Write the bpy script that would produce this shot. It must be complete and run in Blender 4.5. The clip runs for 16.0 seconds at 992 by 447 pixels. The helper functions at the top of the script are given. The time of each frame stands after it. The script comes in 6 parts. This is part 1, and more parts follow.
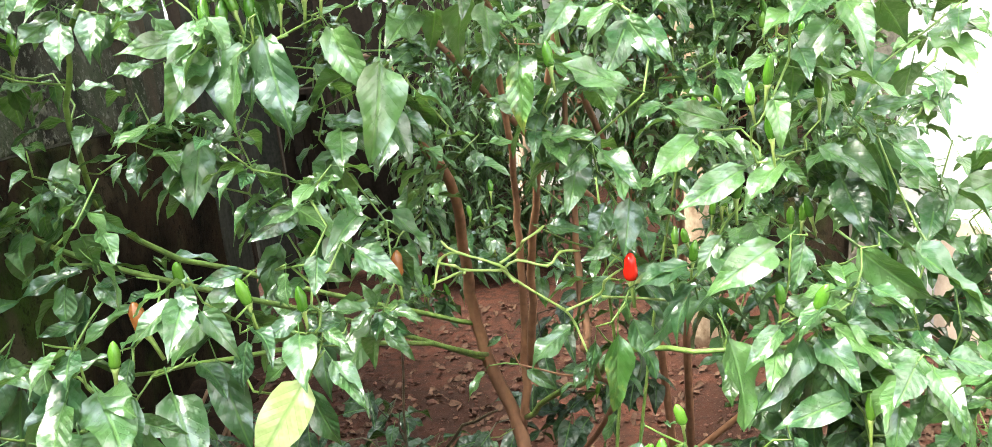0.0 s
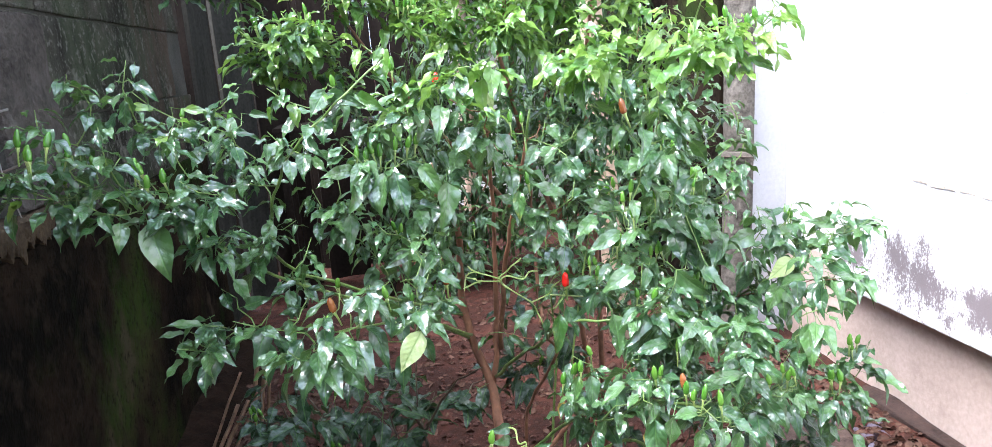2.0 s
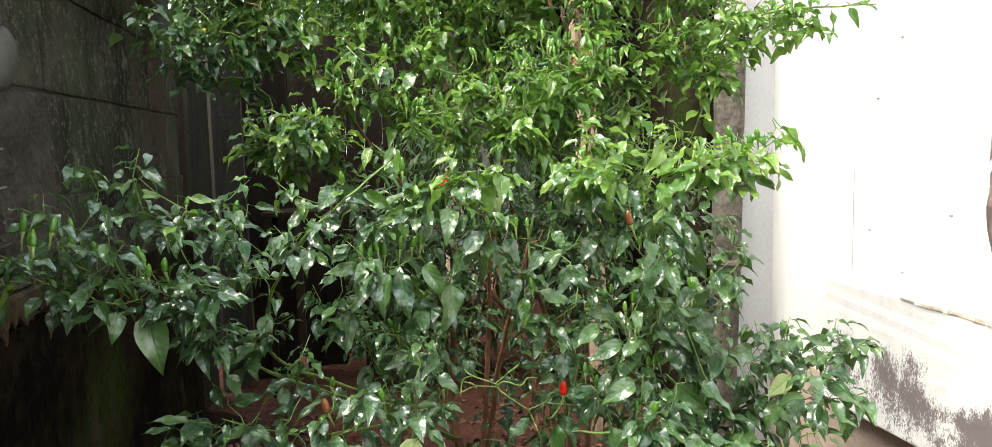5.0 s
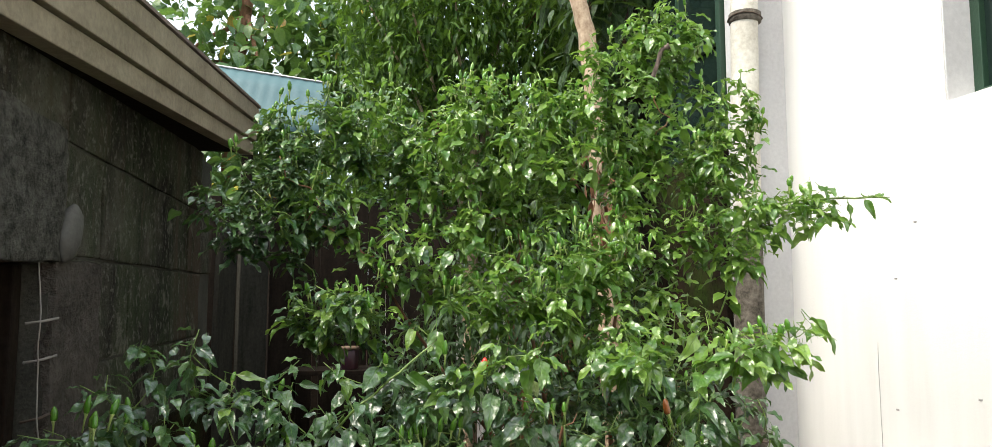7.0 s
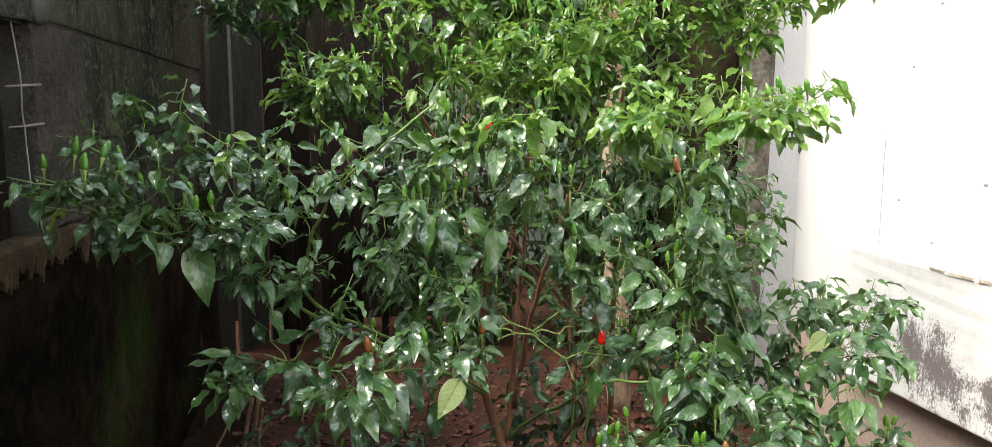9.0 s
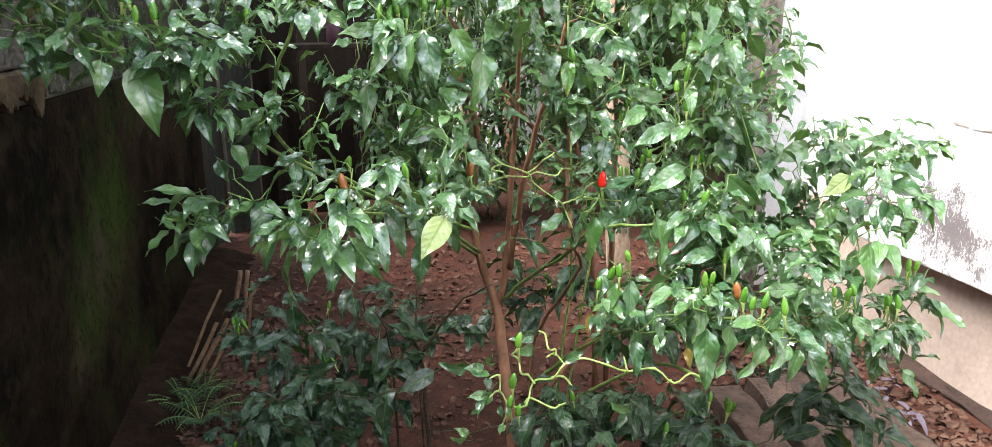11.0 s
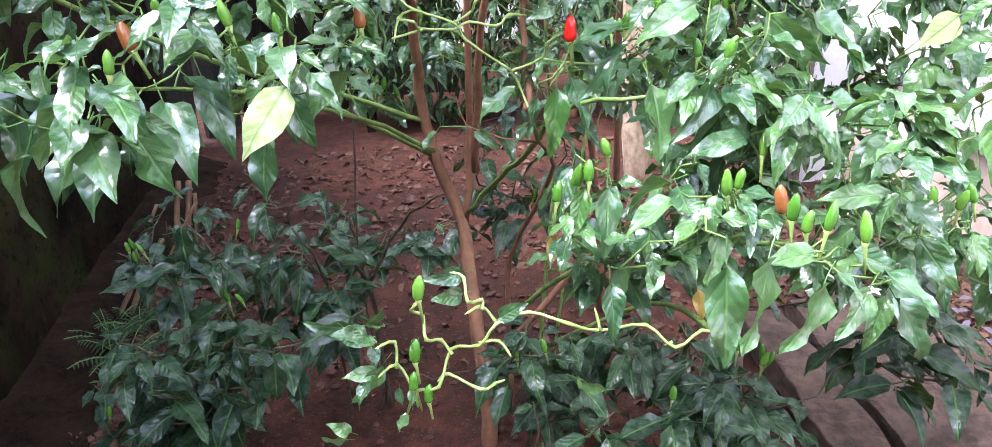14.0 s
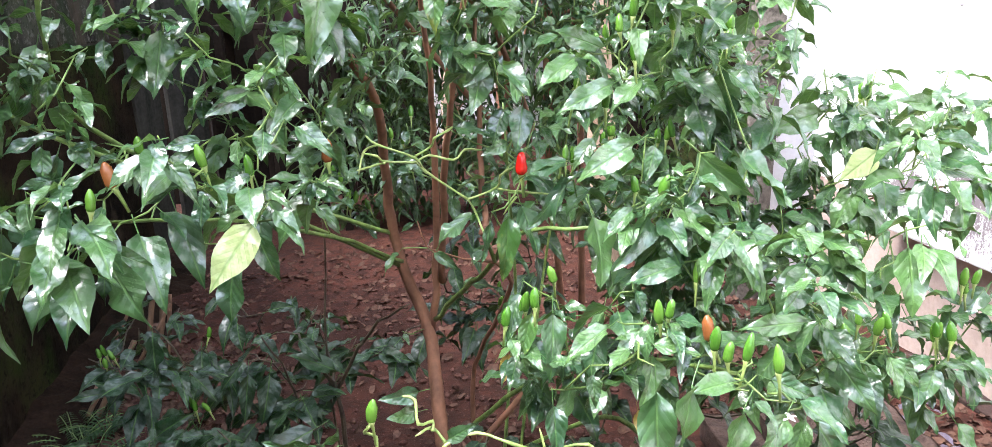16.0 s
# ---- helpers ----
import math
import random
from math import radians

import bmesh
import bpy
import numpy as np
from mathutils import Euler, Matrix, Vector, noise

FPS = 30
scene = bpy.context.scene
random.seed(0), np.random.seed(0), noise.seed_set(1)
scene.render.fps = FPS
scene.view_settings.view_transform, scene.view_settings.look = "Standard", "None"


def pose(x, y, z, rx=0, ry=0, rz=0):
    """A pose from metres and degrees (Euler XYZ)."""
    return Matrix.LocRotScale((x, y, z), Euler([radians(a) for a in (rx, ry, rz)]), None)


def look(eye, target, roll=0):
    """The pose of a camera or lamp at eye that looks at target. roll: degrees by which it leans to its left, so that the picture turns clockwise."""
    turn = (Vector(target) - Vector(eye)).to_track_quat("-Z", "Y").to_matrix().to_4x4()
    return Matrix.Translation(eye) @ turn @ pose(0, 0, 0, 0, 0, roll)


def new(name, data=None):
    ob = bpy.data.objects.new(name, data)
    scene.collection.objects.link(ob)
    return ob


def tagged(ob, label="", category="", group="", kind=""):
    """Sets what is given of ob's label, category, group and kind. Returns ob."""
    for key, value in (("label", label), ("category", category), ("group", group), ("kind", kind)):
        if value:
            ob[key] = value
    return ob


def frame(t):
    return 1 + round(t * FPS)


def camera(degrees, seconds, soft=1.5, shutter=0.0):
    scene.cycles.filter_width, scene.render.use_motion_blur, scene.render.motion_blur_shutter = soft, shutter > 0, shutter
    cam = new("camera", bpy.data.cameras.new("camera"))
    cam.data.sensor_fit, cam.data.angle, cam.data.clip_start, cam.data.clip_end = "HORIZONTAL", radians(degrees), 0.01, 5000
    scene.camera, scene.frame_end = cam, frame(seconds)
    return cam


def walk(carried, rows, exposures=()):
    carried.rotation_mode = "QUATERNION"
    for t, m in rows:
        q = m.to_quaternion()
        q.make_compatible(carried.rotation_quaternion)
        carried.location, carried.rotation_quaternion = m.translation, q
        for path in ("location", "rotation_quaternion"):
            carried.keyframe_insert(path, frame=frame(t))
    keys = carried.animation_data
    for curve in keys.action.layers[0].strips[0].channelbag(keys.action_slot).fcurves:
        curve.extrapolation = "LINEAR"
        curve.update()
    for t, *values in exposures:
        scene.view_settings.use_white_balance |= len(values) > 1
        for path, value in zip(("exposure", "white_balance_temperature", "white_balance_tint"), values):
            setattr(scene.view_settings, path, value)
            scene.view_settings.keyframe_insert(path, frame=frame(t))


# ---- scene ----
cam = camera(67.0, 16.0, 0.5)
PATH = [
    (0, (0.177, 0.415, 0.899), (0.211, 2.363, 0.448), -6.1),
    (0.5, (0.131, 0.265, 0.957), (0.227, 2.209, 0.498), -4.7),
    (1, (0.09, 0.043, 1.025), (0.272, 1.981, 0.565), -4.3),
    (1.5, (0.043, -0.161, 1.097), (0.252, 1.77, 0.621), -4.2),
    (2, (0.031, -0.245, 1.119), (0.257, 1.691, 0.67), -4.6),
    (2.5, (0.019, -0.273, 1.137), (0.255, 1.664, 0.698), -4.2),
    (3, (0.031, -0.279, 1.129), (0.329, 1.67, 0.794), -3.9),
    (3.2, (0.032, -0.271, 1.129), (0.39, 1.67, 0.808), -3.8),
    (5.3, (-0.037, -0.23, 1.154), (0.235, 1.745, 0.996), -0.6),
    (5.5, (-0.051, -0.233, 1.167), (0.207, 1.747, 1.057), -0.1),
    (6, (-0.058, -0.235, 1.181), (0.302, 1.732, 1.184), -0.1),
    (6.5, (-0.078, -0.255, 1.198), (0.275, 1.711, 1.3), 0.1),
    (7, (-0.079, -0.279, 1.209), (0.205, 1.692, 1.396), -0.1),
    (7.5, (-0.073, -0.293, 1.211), (0.202, 1.671, 1.467), -0.7),
    (8, (-0.069, -0.274, 1.19), (0.22, 1.7, 1.339), -0.8),
    (8.5, (-0.075, -0.227, 1.116), (0.223, 1.746, 0.976), 0.0),
    (9, (-0.084, -0.215, 1.085), (0.205, 1.745, 0.812), -0.0),
    (9.5, (-0.086, -0.216, 1.039), (0.178, 1.729, 0.652), -0.3),
    (10, (-0.08, -0.207, 1.026), (0.169, 1.705, 0.495), 0.3),
    (10.2, (-0.086, -0.201, 1.01), (0.18, 1.706, 0.469), 0.2),
    (12.3, (0.125, 0.201, 0.874), (0.403, 2.107, 0.335), -1.9),
    (12.5, (0.149, 0.248, 0.856), (0.447, 2.142, 0.287), -2.7),
    (13, (0.149, 0.275, 0.82), (0.377, 2.136, 0.121), -2.8),
    (13.5, (0.142, 0.284, 0.811), (0.323, 2.139, 0.087), -2.9),
    (14, (0.147, 0.286, 0.807), (0.312, 2.118, 0.024), -3.1),
    (14.5, (0.161, 0.282, 0.817), (0.37, 2.128, 0.078), -2.5),
    (15, (0.173, 0.274, 0.829), (0.404, 2.136, 0.136), -2.6),
    (15.5, (0.179, 0.263, 0.842), (0.416, 2.137, 0.185), -2.5),
    (16, (0.176, 0.24, 0.862), (0.408, 2.146, 0.301), -2.2),
]

EXPOSURES = [(0.0, 3.03, 6900, 1), (1.0, 2.96, 5520, 18), (2.0, 2.6, 5750, 16), (2.5, 2.18, 6200, 12), (3.2, 1.76, 6500, 8), (5.5, 1.7, 7000, 7), (6.5, 1.3, 7000, 7), (7.5, 1.24, 7000, 7), (8.0, 1.33, 7000, 7), (8.5, 1.83, 7000, 7), (9.0, 1.63, 6900, 8), (9.5, 1.93, 6700, 7), (10.2, 2.57, 6400, 8), (12.5, 2.47, 6400, 15), (13.0, 2.72, 6500, 14), (14.0, 2.97, 5750, 20), (15.0, 2.9, 5750, 19), (16.0, 2.74, 6050, 19)]
walk(cam, [(t, look(eye, target, roll)) for t, eye, target, roll in PATH], EXPOSURES)

# ---- light: an overcast sky, open above the alley ----
SUN_UP, SUN_ROUND = 58.0, 248.0
world = bpy.data.worlds.new("overcast_sky")
scene.world = world
world.use_nodes = True
wn, wl = world.node_tree.nodes, world.node_tree.links
sky = wn.new("ShaderNodeTexSky")
sky.sky_type, sky.sun_disc = "NISHITA", False
sky.sun_elevation, sky.sun_rotation = radians(SUN_UP), radians(SUN_ROUND)
sky.air_density, sky.dust_density, sky.ozone_density = 1.0, 6.0, 0.6
wn["Background"].inputs["Strength"].default_value = 0.15
cloud = wn.new("ShaderNodeMix")
cloud.data_type = "RGBA"
cloud.inputs[0].default_value = 0.7
cloud.inputs[7].default_value = (4.8, 5.5, 6.4, 1)
wl.new(sky.outputs["Color"], cloud.inputs[6])
wl.new(cloud.outputs[2], wn["Background"].inputs["Color"])
sun = new("sun", bpy.data.lights.new("sun", "SUN"))
sun.data.energy, sun.data.angle, sun.data.color = 2.4, radians(45), (1.0, 0.97, 0.92)
sun.matrix_world = look((0, 0, 0), (math.sin(radians(SUN_ROUND + 180)) * math.cos(radians(SUN_UP)),
                                    math.cos(radians(SUN_ROUND + 180)) * math.cos(radians(SUN_UP)), -math.sin(radians(SUN_UP))))

# ---- materials ----
class Net:
    """A node material under construction."""

    def __init__(self, name):
        self.m = bpy.data.materials.new(name)
        self.m.use_nodes = True
        self.n, self.l = self.m.node_tree.nodes, self.m.node_tree.links
        self.out, self.b = self.n["Material Output"], self.n["Principled BSDF"]

    def add(self, kind, operation="", data_type=""):
        node = self.n.new("ShaderNode" + kind)
        if operation:
            node.operation = operation
        if data_type:
            node.data_type = data_type
        return node

    def put(self, value, socket):
        if isinstance(value, bpy.types.NodeSocket):
            self.l.new(value, socket)
        else:
            socket.default_value = value

    def math(self, op, a, b=0.0, c=0.0):
        node = self.add("Math", operation=op)
        for i, value in enumerate((a, b, c)):
            self.put(value, node.inputs[i])
        return node.outputs[0]

    def ramp(self, value, *stops):
        node = self.add("ValToRGB")
        el = node.color_ramp.elements
        while len(el) < len(stops):
            el.new(0.5)
        for e, (at, col) in zip(el, stops):
            e.position = at
            e.color = (col, col, col, 1) if isinstance(col, (int, float)) else (*col, 1)
        self.put(value, node.inputs[0])
        return node.outputs[0]

    def coords(self, which="Object", scale=(1, 1, 1)):
        tc, mp = self.add("NewGeometry" if which == "Position" else "TexCoord"), self.add("Mapping")
        mp.inputs["Scale"].default_value = scale
        self.l.new(tc.outputs[which], mp.inputs[0])
        return mp.outputs[0]

    def noise(self, scale, detail=4.0, rough=0.6, at=None):
        node = self.add("TexNoise")
        node.inputs["Scale"].default_value, node.inputs["Detail"].default_value, node.inputs["Roughness"].default_value = scale, detail, rough
        if at is not None:
            self.l.new(at, node.inputs["Vector"])
        return node.outputs[0]

    def mix(self, fac, a, b):
        node = self.add("Mix", data_type="RGBA")
        self.put(fac, node.inputs[0])
        for i, v in ((6, a), (7, b)):
            self.put((*v, 1) if isinstance(v, tuple) else v, node.inputs[i])
        return node.outputs[2]

    def bump(self, height, strength, distance=0.01, before=None):
        node = self.add("Bump")
        node.inputs["Strength"].default_value, node.inputs["Distance"].default_value = strength, distance
        self.put(height, node.inputs["Height"])
        if before is not None:
            self.l.new(before, node.inputs["Normal"])
        return node.outputs[0]

    def done(self, color=None, rough=None, normal=None, **more):
        for key, value in (("Base Color", color), ("Roughness", rough), ("Normal", normal), *more.items()):
            if value is not None:
                self.put((*value, 1) if isinstance(value, tuple) and len(value) == 3 else value, self.b.inputs[key.replace("_", " ")])
        return self.m


def plain(name, dark, light, rough=0.7, coarse=6.0, fine=90.0, relief=0.4, depth=0.004, which="Object", metal=0.0, shine=0.5):
    """A surface that varies at two scales between two colours, with a fine relief."""
    k = Net(name)
    at = k.coords(which)
    big, small = k.noise(coarse, 4, 0.6, at), k.noise(fine, 5, 0.65, at)
    both = k.math("MULTIPLY_ADD", small, 0.5, k.math("MULTIPLY", big, 0.6))
    col = k.mix(k.ramp(both, (0.35, 0.0), (0.72, 1.0)), dark, light)
    ro = k.math("MULTIPLY_ADD", small, 0.25, rough - 0.12)
    return k.done(col, ro, k.bump(small, relief, depth), Metallic=metal, Specular_IOR_Level=shine)


def leaf_material(name, deep, fresh, alone, gloss=0.33, through_light=0.27, mottle=0.0, drops=1.0, coat=0.9):
    """Glossy wet leaf: pale midrib and side veins, quilted blade, drops of rain. alone: each leaf is an object of its own."""
    k = Net(name)
    uv = k.add("UVMap").outputs[0]
    sep = k.add("SeparateXYZ")
    k.l.new(uv, sep.inputs[0])
    off = k.math("ABSOLUTE", k.math("SUBTRACT", sep.outputs[0], 0.5))
    run = k.math("SUBTRACT", k.math("MULTIPLY", sep.outputs[1], 6.5), k.math("MULTIPLY", off, 4.4))
    side = k.math("ABSOLUTE", k.math("SUBTRACT", k.math("FRACT", run), 0.5))
    vein = k.math("MAXIMUM", k.ramp(off, (0.012, 1.0), (0.04, 0.0)), k.math("MULTIPLY", k.ramp(side, (0.0, 0.5), (0.05, 0.0)), 0.30))
    rnd = k.add("ObjectInfo").outputs["Random"] if alone else k.add("NewGeometry").outputs["Random Per Island"]
    at = k.coords("Object", (0.07, 0.07, 0.07) if alone else (1, 1, 1))
    shift = k.add("VectorMath", "ADD")
    k.l.new(at, shift.inputs[0])
    k.l.new(k.math("MULTIPLY", rnd, 37.0), shift.inputs[1])
    at = shift.outputs[0]
    patch, grain = k.noise(26.0, 3, 0.5, at), k.noise(160.0, 4, 0.6, at)
    blend = k.math("ADD", k.math("MULTIPLY", rnd, 0.75), k.math("MULTIPLY", k.math("SUBTRACT", patch, 0.5), 0.9))
    col = k.mix(k.ramp(blend, (0.1, 0.0), (0.9, 1.0)), deep, fresh)
    if mottle:
        col = k.mix(k.ramp(k.math("MULTIPLY_ADD", grain, 0.35, k.math("MULTIPLY", patch, 0.7)), (0.60 - 0.04 * mottle, 0.0), (0.70, 0.85)), col, (0.34, 0.36, 0.07))
    col = k.mix(k.math("MULTIPLY", vein, 0.5), col, (0.14, 0.26, 0.08))
    quilt = k.math("MULTIPLY_ADD", side, 0.5, k.math("MULTIPLY", vein, -0.4))
    nrm = k.bump(k.math("ADD", quilt, k.math("ADD", k.math("MULTIPLY", patch, 1.5), k.math("MULTIPLY", k.noise(110.0, 2, 0.5, at), 0.95))), 0.7, 0.0034)
    vor = k.add("TexVoronoi")
    k.l.new(at, vor.inputs["Vector"])
    vor.inputs["Scale"].default_value = 330.0
    drop = k.ramp(vor.outputs["Distance"], (0.12, 1.0), (0.32, 0.0))
    wet = k.math("MULTIPLY", drop, k.ramp(k.noise(48.0, 2, 0.5, at), (0.50, 0.0), (0.58, 1.0)))
    nrm = k.bump(wet, 0.6 * drops, 0.0011, nrm)
    film = k.math("MULTIPLY", k.ramp(k.noise(62.0, 3, 0.6, at), (0.38, 0.15), (0.58, 1.0)), k.math("SUBTRACT", 1.0, k.math("MULTIPLY", vein, 0.7)))
    rough = k.math("MULTIPLY_ADD", grain, 0.22, gloss)
    k.done(col, rough, nrm, **{"Specular_IOR_Level": k.math("MULTIPLY", film, 0.8), "Coat_Weight": k.math("MULTIPLY", film, coat), "Coat_Roughness": 0.18, "Coat_IOR": 1.9})
    tr = k.add("BsdfTranslucent")
    k.l.new(k.mix(0.5, col, (0.20, 0.36, 0.04)), tr.inputs["Color"])
    sh = k.add("MixShader")
    sh.inputs[0].default_value = through_light
    k.l.new(k.b.outputs[0], sh.inputs[1])
    k.l.new(tr.outputs[0], sh.inputs[2])
    k.l.new(sh.outputs[0], k.out.inputs["Surface"])
    return k.m


def block_wall_material():
    """Old unpainted concrete block: damp dark streaks from above, moss, pits and pale lime spots."""
    k = Net("old_concrete_block")
    at = k.coords("Position")
    streak = k.noise(1.0, 3, 0.6, k.coords("Position", (3.4, 3.4, 1.3)))
    big, mid, fine, grit = k.noise(3.2, 5, 0.65, at), k.noise(11.0, 5, 0.7, at), k.noise(42.0, 5, 0.75, at), k.noise(240.0, 3, 0.7, at)
    col = k.mix(k.ramp(k.math("MULTIPLY_ADD", mid, 0.5, k.math("MULTIPLY", big, 0.6)), (0.42, 0.0), (0.66, 1.0)), (0.019, 0.018, 0.014), (0.125, 0.120, 0.094))
    col = k.mix(k.ramp(k.math("MULTIPLY_ADD", mid, 0.25, k.math("MULTIPLY", streak, 0.8)), (0.48, 0.0), (0.60, 0.85)), col, (0.012, 0.011, 0.008))
    col = k.mix(k.math("MULTIPLY", k.ramp(k.noise(2.3, 4, 0.65, k.coords("Position", (1, 1.6, 1))), (0.44, 0.0), (0.58, 0.75)), k.math("MULTIPLY_ADD", mid, 0.9, 0.25)), col, (0.060, 0.082, 0.042))
    col = k.mix(k.ramp(fine, (0.54, 0.0), (0.62, 0.75)), col, (0.19, 0.187, 0.160))
    col = k.mix(k.ramp(k.noise(85.0, 4, 0.7, at), (0.34, 0.6), (0.42, 0.0)), col, (0.012, 0.011, 0.009))
    col = k.mix(k.ramp(k.noise(1.0, 4, 0.65, k.coords("Position", (5.5, 5.5, 1.1))), (0.52, 0.0), (0.64, 0.8)), col, (0.088, 0.064, 0.048))
    col = k.mix(k.ramp(k.noise(5.0, 5, 0.75, at), (0.57, 0.0), (0.66, 0.75)), col, (0.190, 0.182, 0.150))
    nrm = k.bump(k.math("MULTIPLY_ADD", grit, 0.35, k.math("ADD", fine, k.math("MULTIPLY", mid, 1.6))), 1.0, 0.018)
    return k.done(col, 0.93, nrm, **{"Specular_IOR_Level": 0.12})


def dark_plaster_material():
    """Dark mossy plaster with brown washes; low-lying shade is part of its black."""
    k = Net("dark_mossy_plaster")
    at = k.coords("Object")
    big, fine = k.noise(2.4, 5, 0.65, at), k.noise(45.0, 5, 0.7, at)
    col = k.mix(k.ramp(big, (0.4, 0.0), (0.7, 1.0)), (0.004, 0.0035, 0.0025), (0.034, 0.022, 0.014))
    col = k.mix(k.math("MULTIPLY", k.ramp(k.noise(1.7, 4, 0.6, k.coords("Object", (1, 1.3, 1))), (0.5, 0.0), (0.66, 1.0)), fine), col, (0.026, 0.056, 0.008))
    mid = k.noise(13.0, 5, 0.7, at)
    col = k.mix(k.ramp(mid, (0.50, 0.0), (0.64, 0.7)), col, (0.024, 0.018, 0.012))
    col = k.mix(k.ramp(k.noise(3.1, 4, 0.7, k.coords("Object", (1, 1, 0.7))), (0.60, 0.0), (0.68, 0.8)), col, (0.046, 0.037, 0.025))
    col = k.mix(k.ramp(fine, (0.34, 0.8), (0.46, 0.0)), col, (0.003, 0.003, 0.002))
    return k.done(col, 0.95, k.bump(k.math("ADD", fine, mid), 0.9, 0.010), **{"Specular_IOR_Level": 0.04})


def white_wall_material(name, grime):
    """White lime paint with faint water runs; grime: how much black mould sits on it."""
    k = Net(name)
    at = k.coords("Object")
    runs = k.noise(1.0, 4, 0.6, k.coords("Object", (7, 7, 0.7)))
    fine, grit = k.noise(60.0, 5, 0.65, at), k.noise(260.0, 3, 0.6, at)
    col = k.mix(k.ramp(runs, (0.35, 0.0), (0.75, 1.0)), (0.80, 0.795, 0.785), (0.70, 0.70, 0.685))
    if grime:
        sep = k.add("SeparateXYZ")
        k.l.new(at, sep.inputs[0])
        away = k.math("ABSOLUTE", k.math("SUBTRACT", sep.outputs[2], grime))
        area = k.math("SUBTRACT", k.noise(2.6, 3, 0.6, at), k.math("MULTIPLY", away, 1.1))
        speck = k.math("MULTIPLY_ADD", k.noise(130.0, 5, 0.85, k.coords("Object", (1, 1, 0.6))), 0.6, k.math("MULTIPLY", k.noise(19.0, 5, 0.75, k.coords("Object", (1, 1, 0.4))), 0.5))
        mould = k.math("MULTIPLY", k.ramp(k.math("ADD", area, speck), (0.93, 0.0), (1.10, 1.0)), 0.95)
        col = k.mix(k.ramp(k.noise(14.0, 4, 0.7, at), (0.52, 0.0), (0.75, 0.45)), col, (0.60, 0.54, 0.48))
        col = k.mix(mould, col, (0.155, 0.125, 0.125))
        rim = k.math("MULTIPLY", k.ramp(sep.outputs[2], (0.635, 0.0), (0.66, 1.0)), k.ramp(k.noise(24.0, 5, 0.75, k.coords("Object", (1, 0.35, 1))), (0.47, 0.0), (0.55, 0.9)))
        col = k.mix(rim, col, (0.26, 0.19, 0.13))
    nrm = k.bump(k.math("MULTIPLY_ADD", grit, 0.4, fine), 0.25, 0.003)
    return k.done(col, 0.75, nrm)


def soil_material():
    """Damp red-brown earth with clods, crumbs and darker wet patches."""
    k = Net("red_soil")
    at = k.coords("Object")
    big, mid, fine = k.noise(2.2, 4, 0.6, at), k.noise(22.0, 5, 0.65, at), k.noise(140.0, 4, 0.7, at)
    col = k.mix(k.ramp(big, (0.35, 0.0), (0.65, 1.0)), (0.036, 0.014, 0.009), (0.102, 0.037, 0.0235))
    col = k.mix(k.ramp(mid, (0.43, 0.0), (0.58, 0.75)), col, (0.030, 0.014, 0.010))
    col = k.mix(k.ramp(fine, (0.6, 0.0), (0.75, 0.5)), col, (0.36, 0.22, 0.17))
    nrm = k.bump(k.math("MULTIPLY_ADD", fine, 0.45, mid), 0.9, 0.014)
    return k.done(col, 0.8, nrm, **{"Specular_IOR_Level": 0.14})


def bark_material(name, dark, light, stretch=(30, 30, 5), rough=0.75, shine=0.5):
    k = Net(name)
    at = k.coords("Object", stretch)
    a, b = k.noise(1.0, 4, 0.65, at), k.noise(60.0, 4, 0.6, k.coords("Object"))
    col = k.mix(k.ramp(k.math("MULTIPLY_ADD", b, 0.4, k.math("MULTIPLY", a, 0.65)), (0.35, 0.0), (0.68, 1.0)), dark, light)
    return k.done(col, rough, k.bump(k.math("ADD", a, k.math("MULTIPLY", b, 0.4)), 0.7, 0.004), Specular_IOR_Level=shine)


def fruit_material(name, a, b):
    k = Net(name)
    at = k.coords("Generated")
    sep = k.add("SeparateXYZ")
    k.l.new(at, sep.inputs[0])
    n = k.noise(7.0, 3, 0.5, at)
    rnd = k.add("ObjectInfo").outputs["Random"]
    col = k.mix(k.ramp(k.math("MULTIPLY_ADD", n, 0.6, k.math("MULTIPLY", rnd, 0.5)), (0.3, 0.0), (0.8, 1.0)), a, b)
    return k.done(col, 0.22, k.bump(n, 0.15, 0.001), **{"Specular_IOR_Level": 0.55})


DEEP, FRESH = (0.031, 0.088, 0.033), (0.094, 0.192, 0.054)
LEAF_ONE = leaf_material("chili_leaf", DEEP, FRESH, True, 0.33, 0.19)
LEAF_MANY = leaf_material("chili_leaves", DEEP, FRESH, False, 0.33, 0.19)
# Young yellow-green, lifted further so the colour carries the light on the crown.
TOP_ONE = leaf_material("young_lit_chili_leaf", (0.068, 0.180, 0.032), (0.255, 0.415, 0.070), True, 0.34, 0.40, 0.0, 0.8, 1.0)
TOP_MANY = leaf_material("young_lit_chili_leaves", (0.068, 0.180, 0.032), (0.255, 0.415, 0.070), False, 0.34, 0.40, 0.0, 0.8, 1.0)
LEAF_PALE = leaf_material("pale_leaf_underside", (0.22, 0.29, 0.10), (0.30, 0.37, 0.15), True, 0.5, 0.3, 0.0, 0.2, 0.2)
LEAF_SICK = leaf_material("mottled_leaf", (0.045, 0.125, 0.028), (0.10, 0.22, 0.05), True, 0.3, 0.25, 1.0)
# Dark-leaved shrub, its colour and gloss lowered further for the shade by the wall.
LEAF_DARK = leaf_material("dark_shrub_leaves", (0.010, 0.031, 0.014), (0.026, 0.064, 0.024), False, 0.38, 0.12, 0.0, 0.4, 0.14)
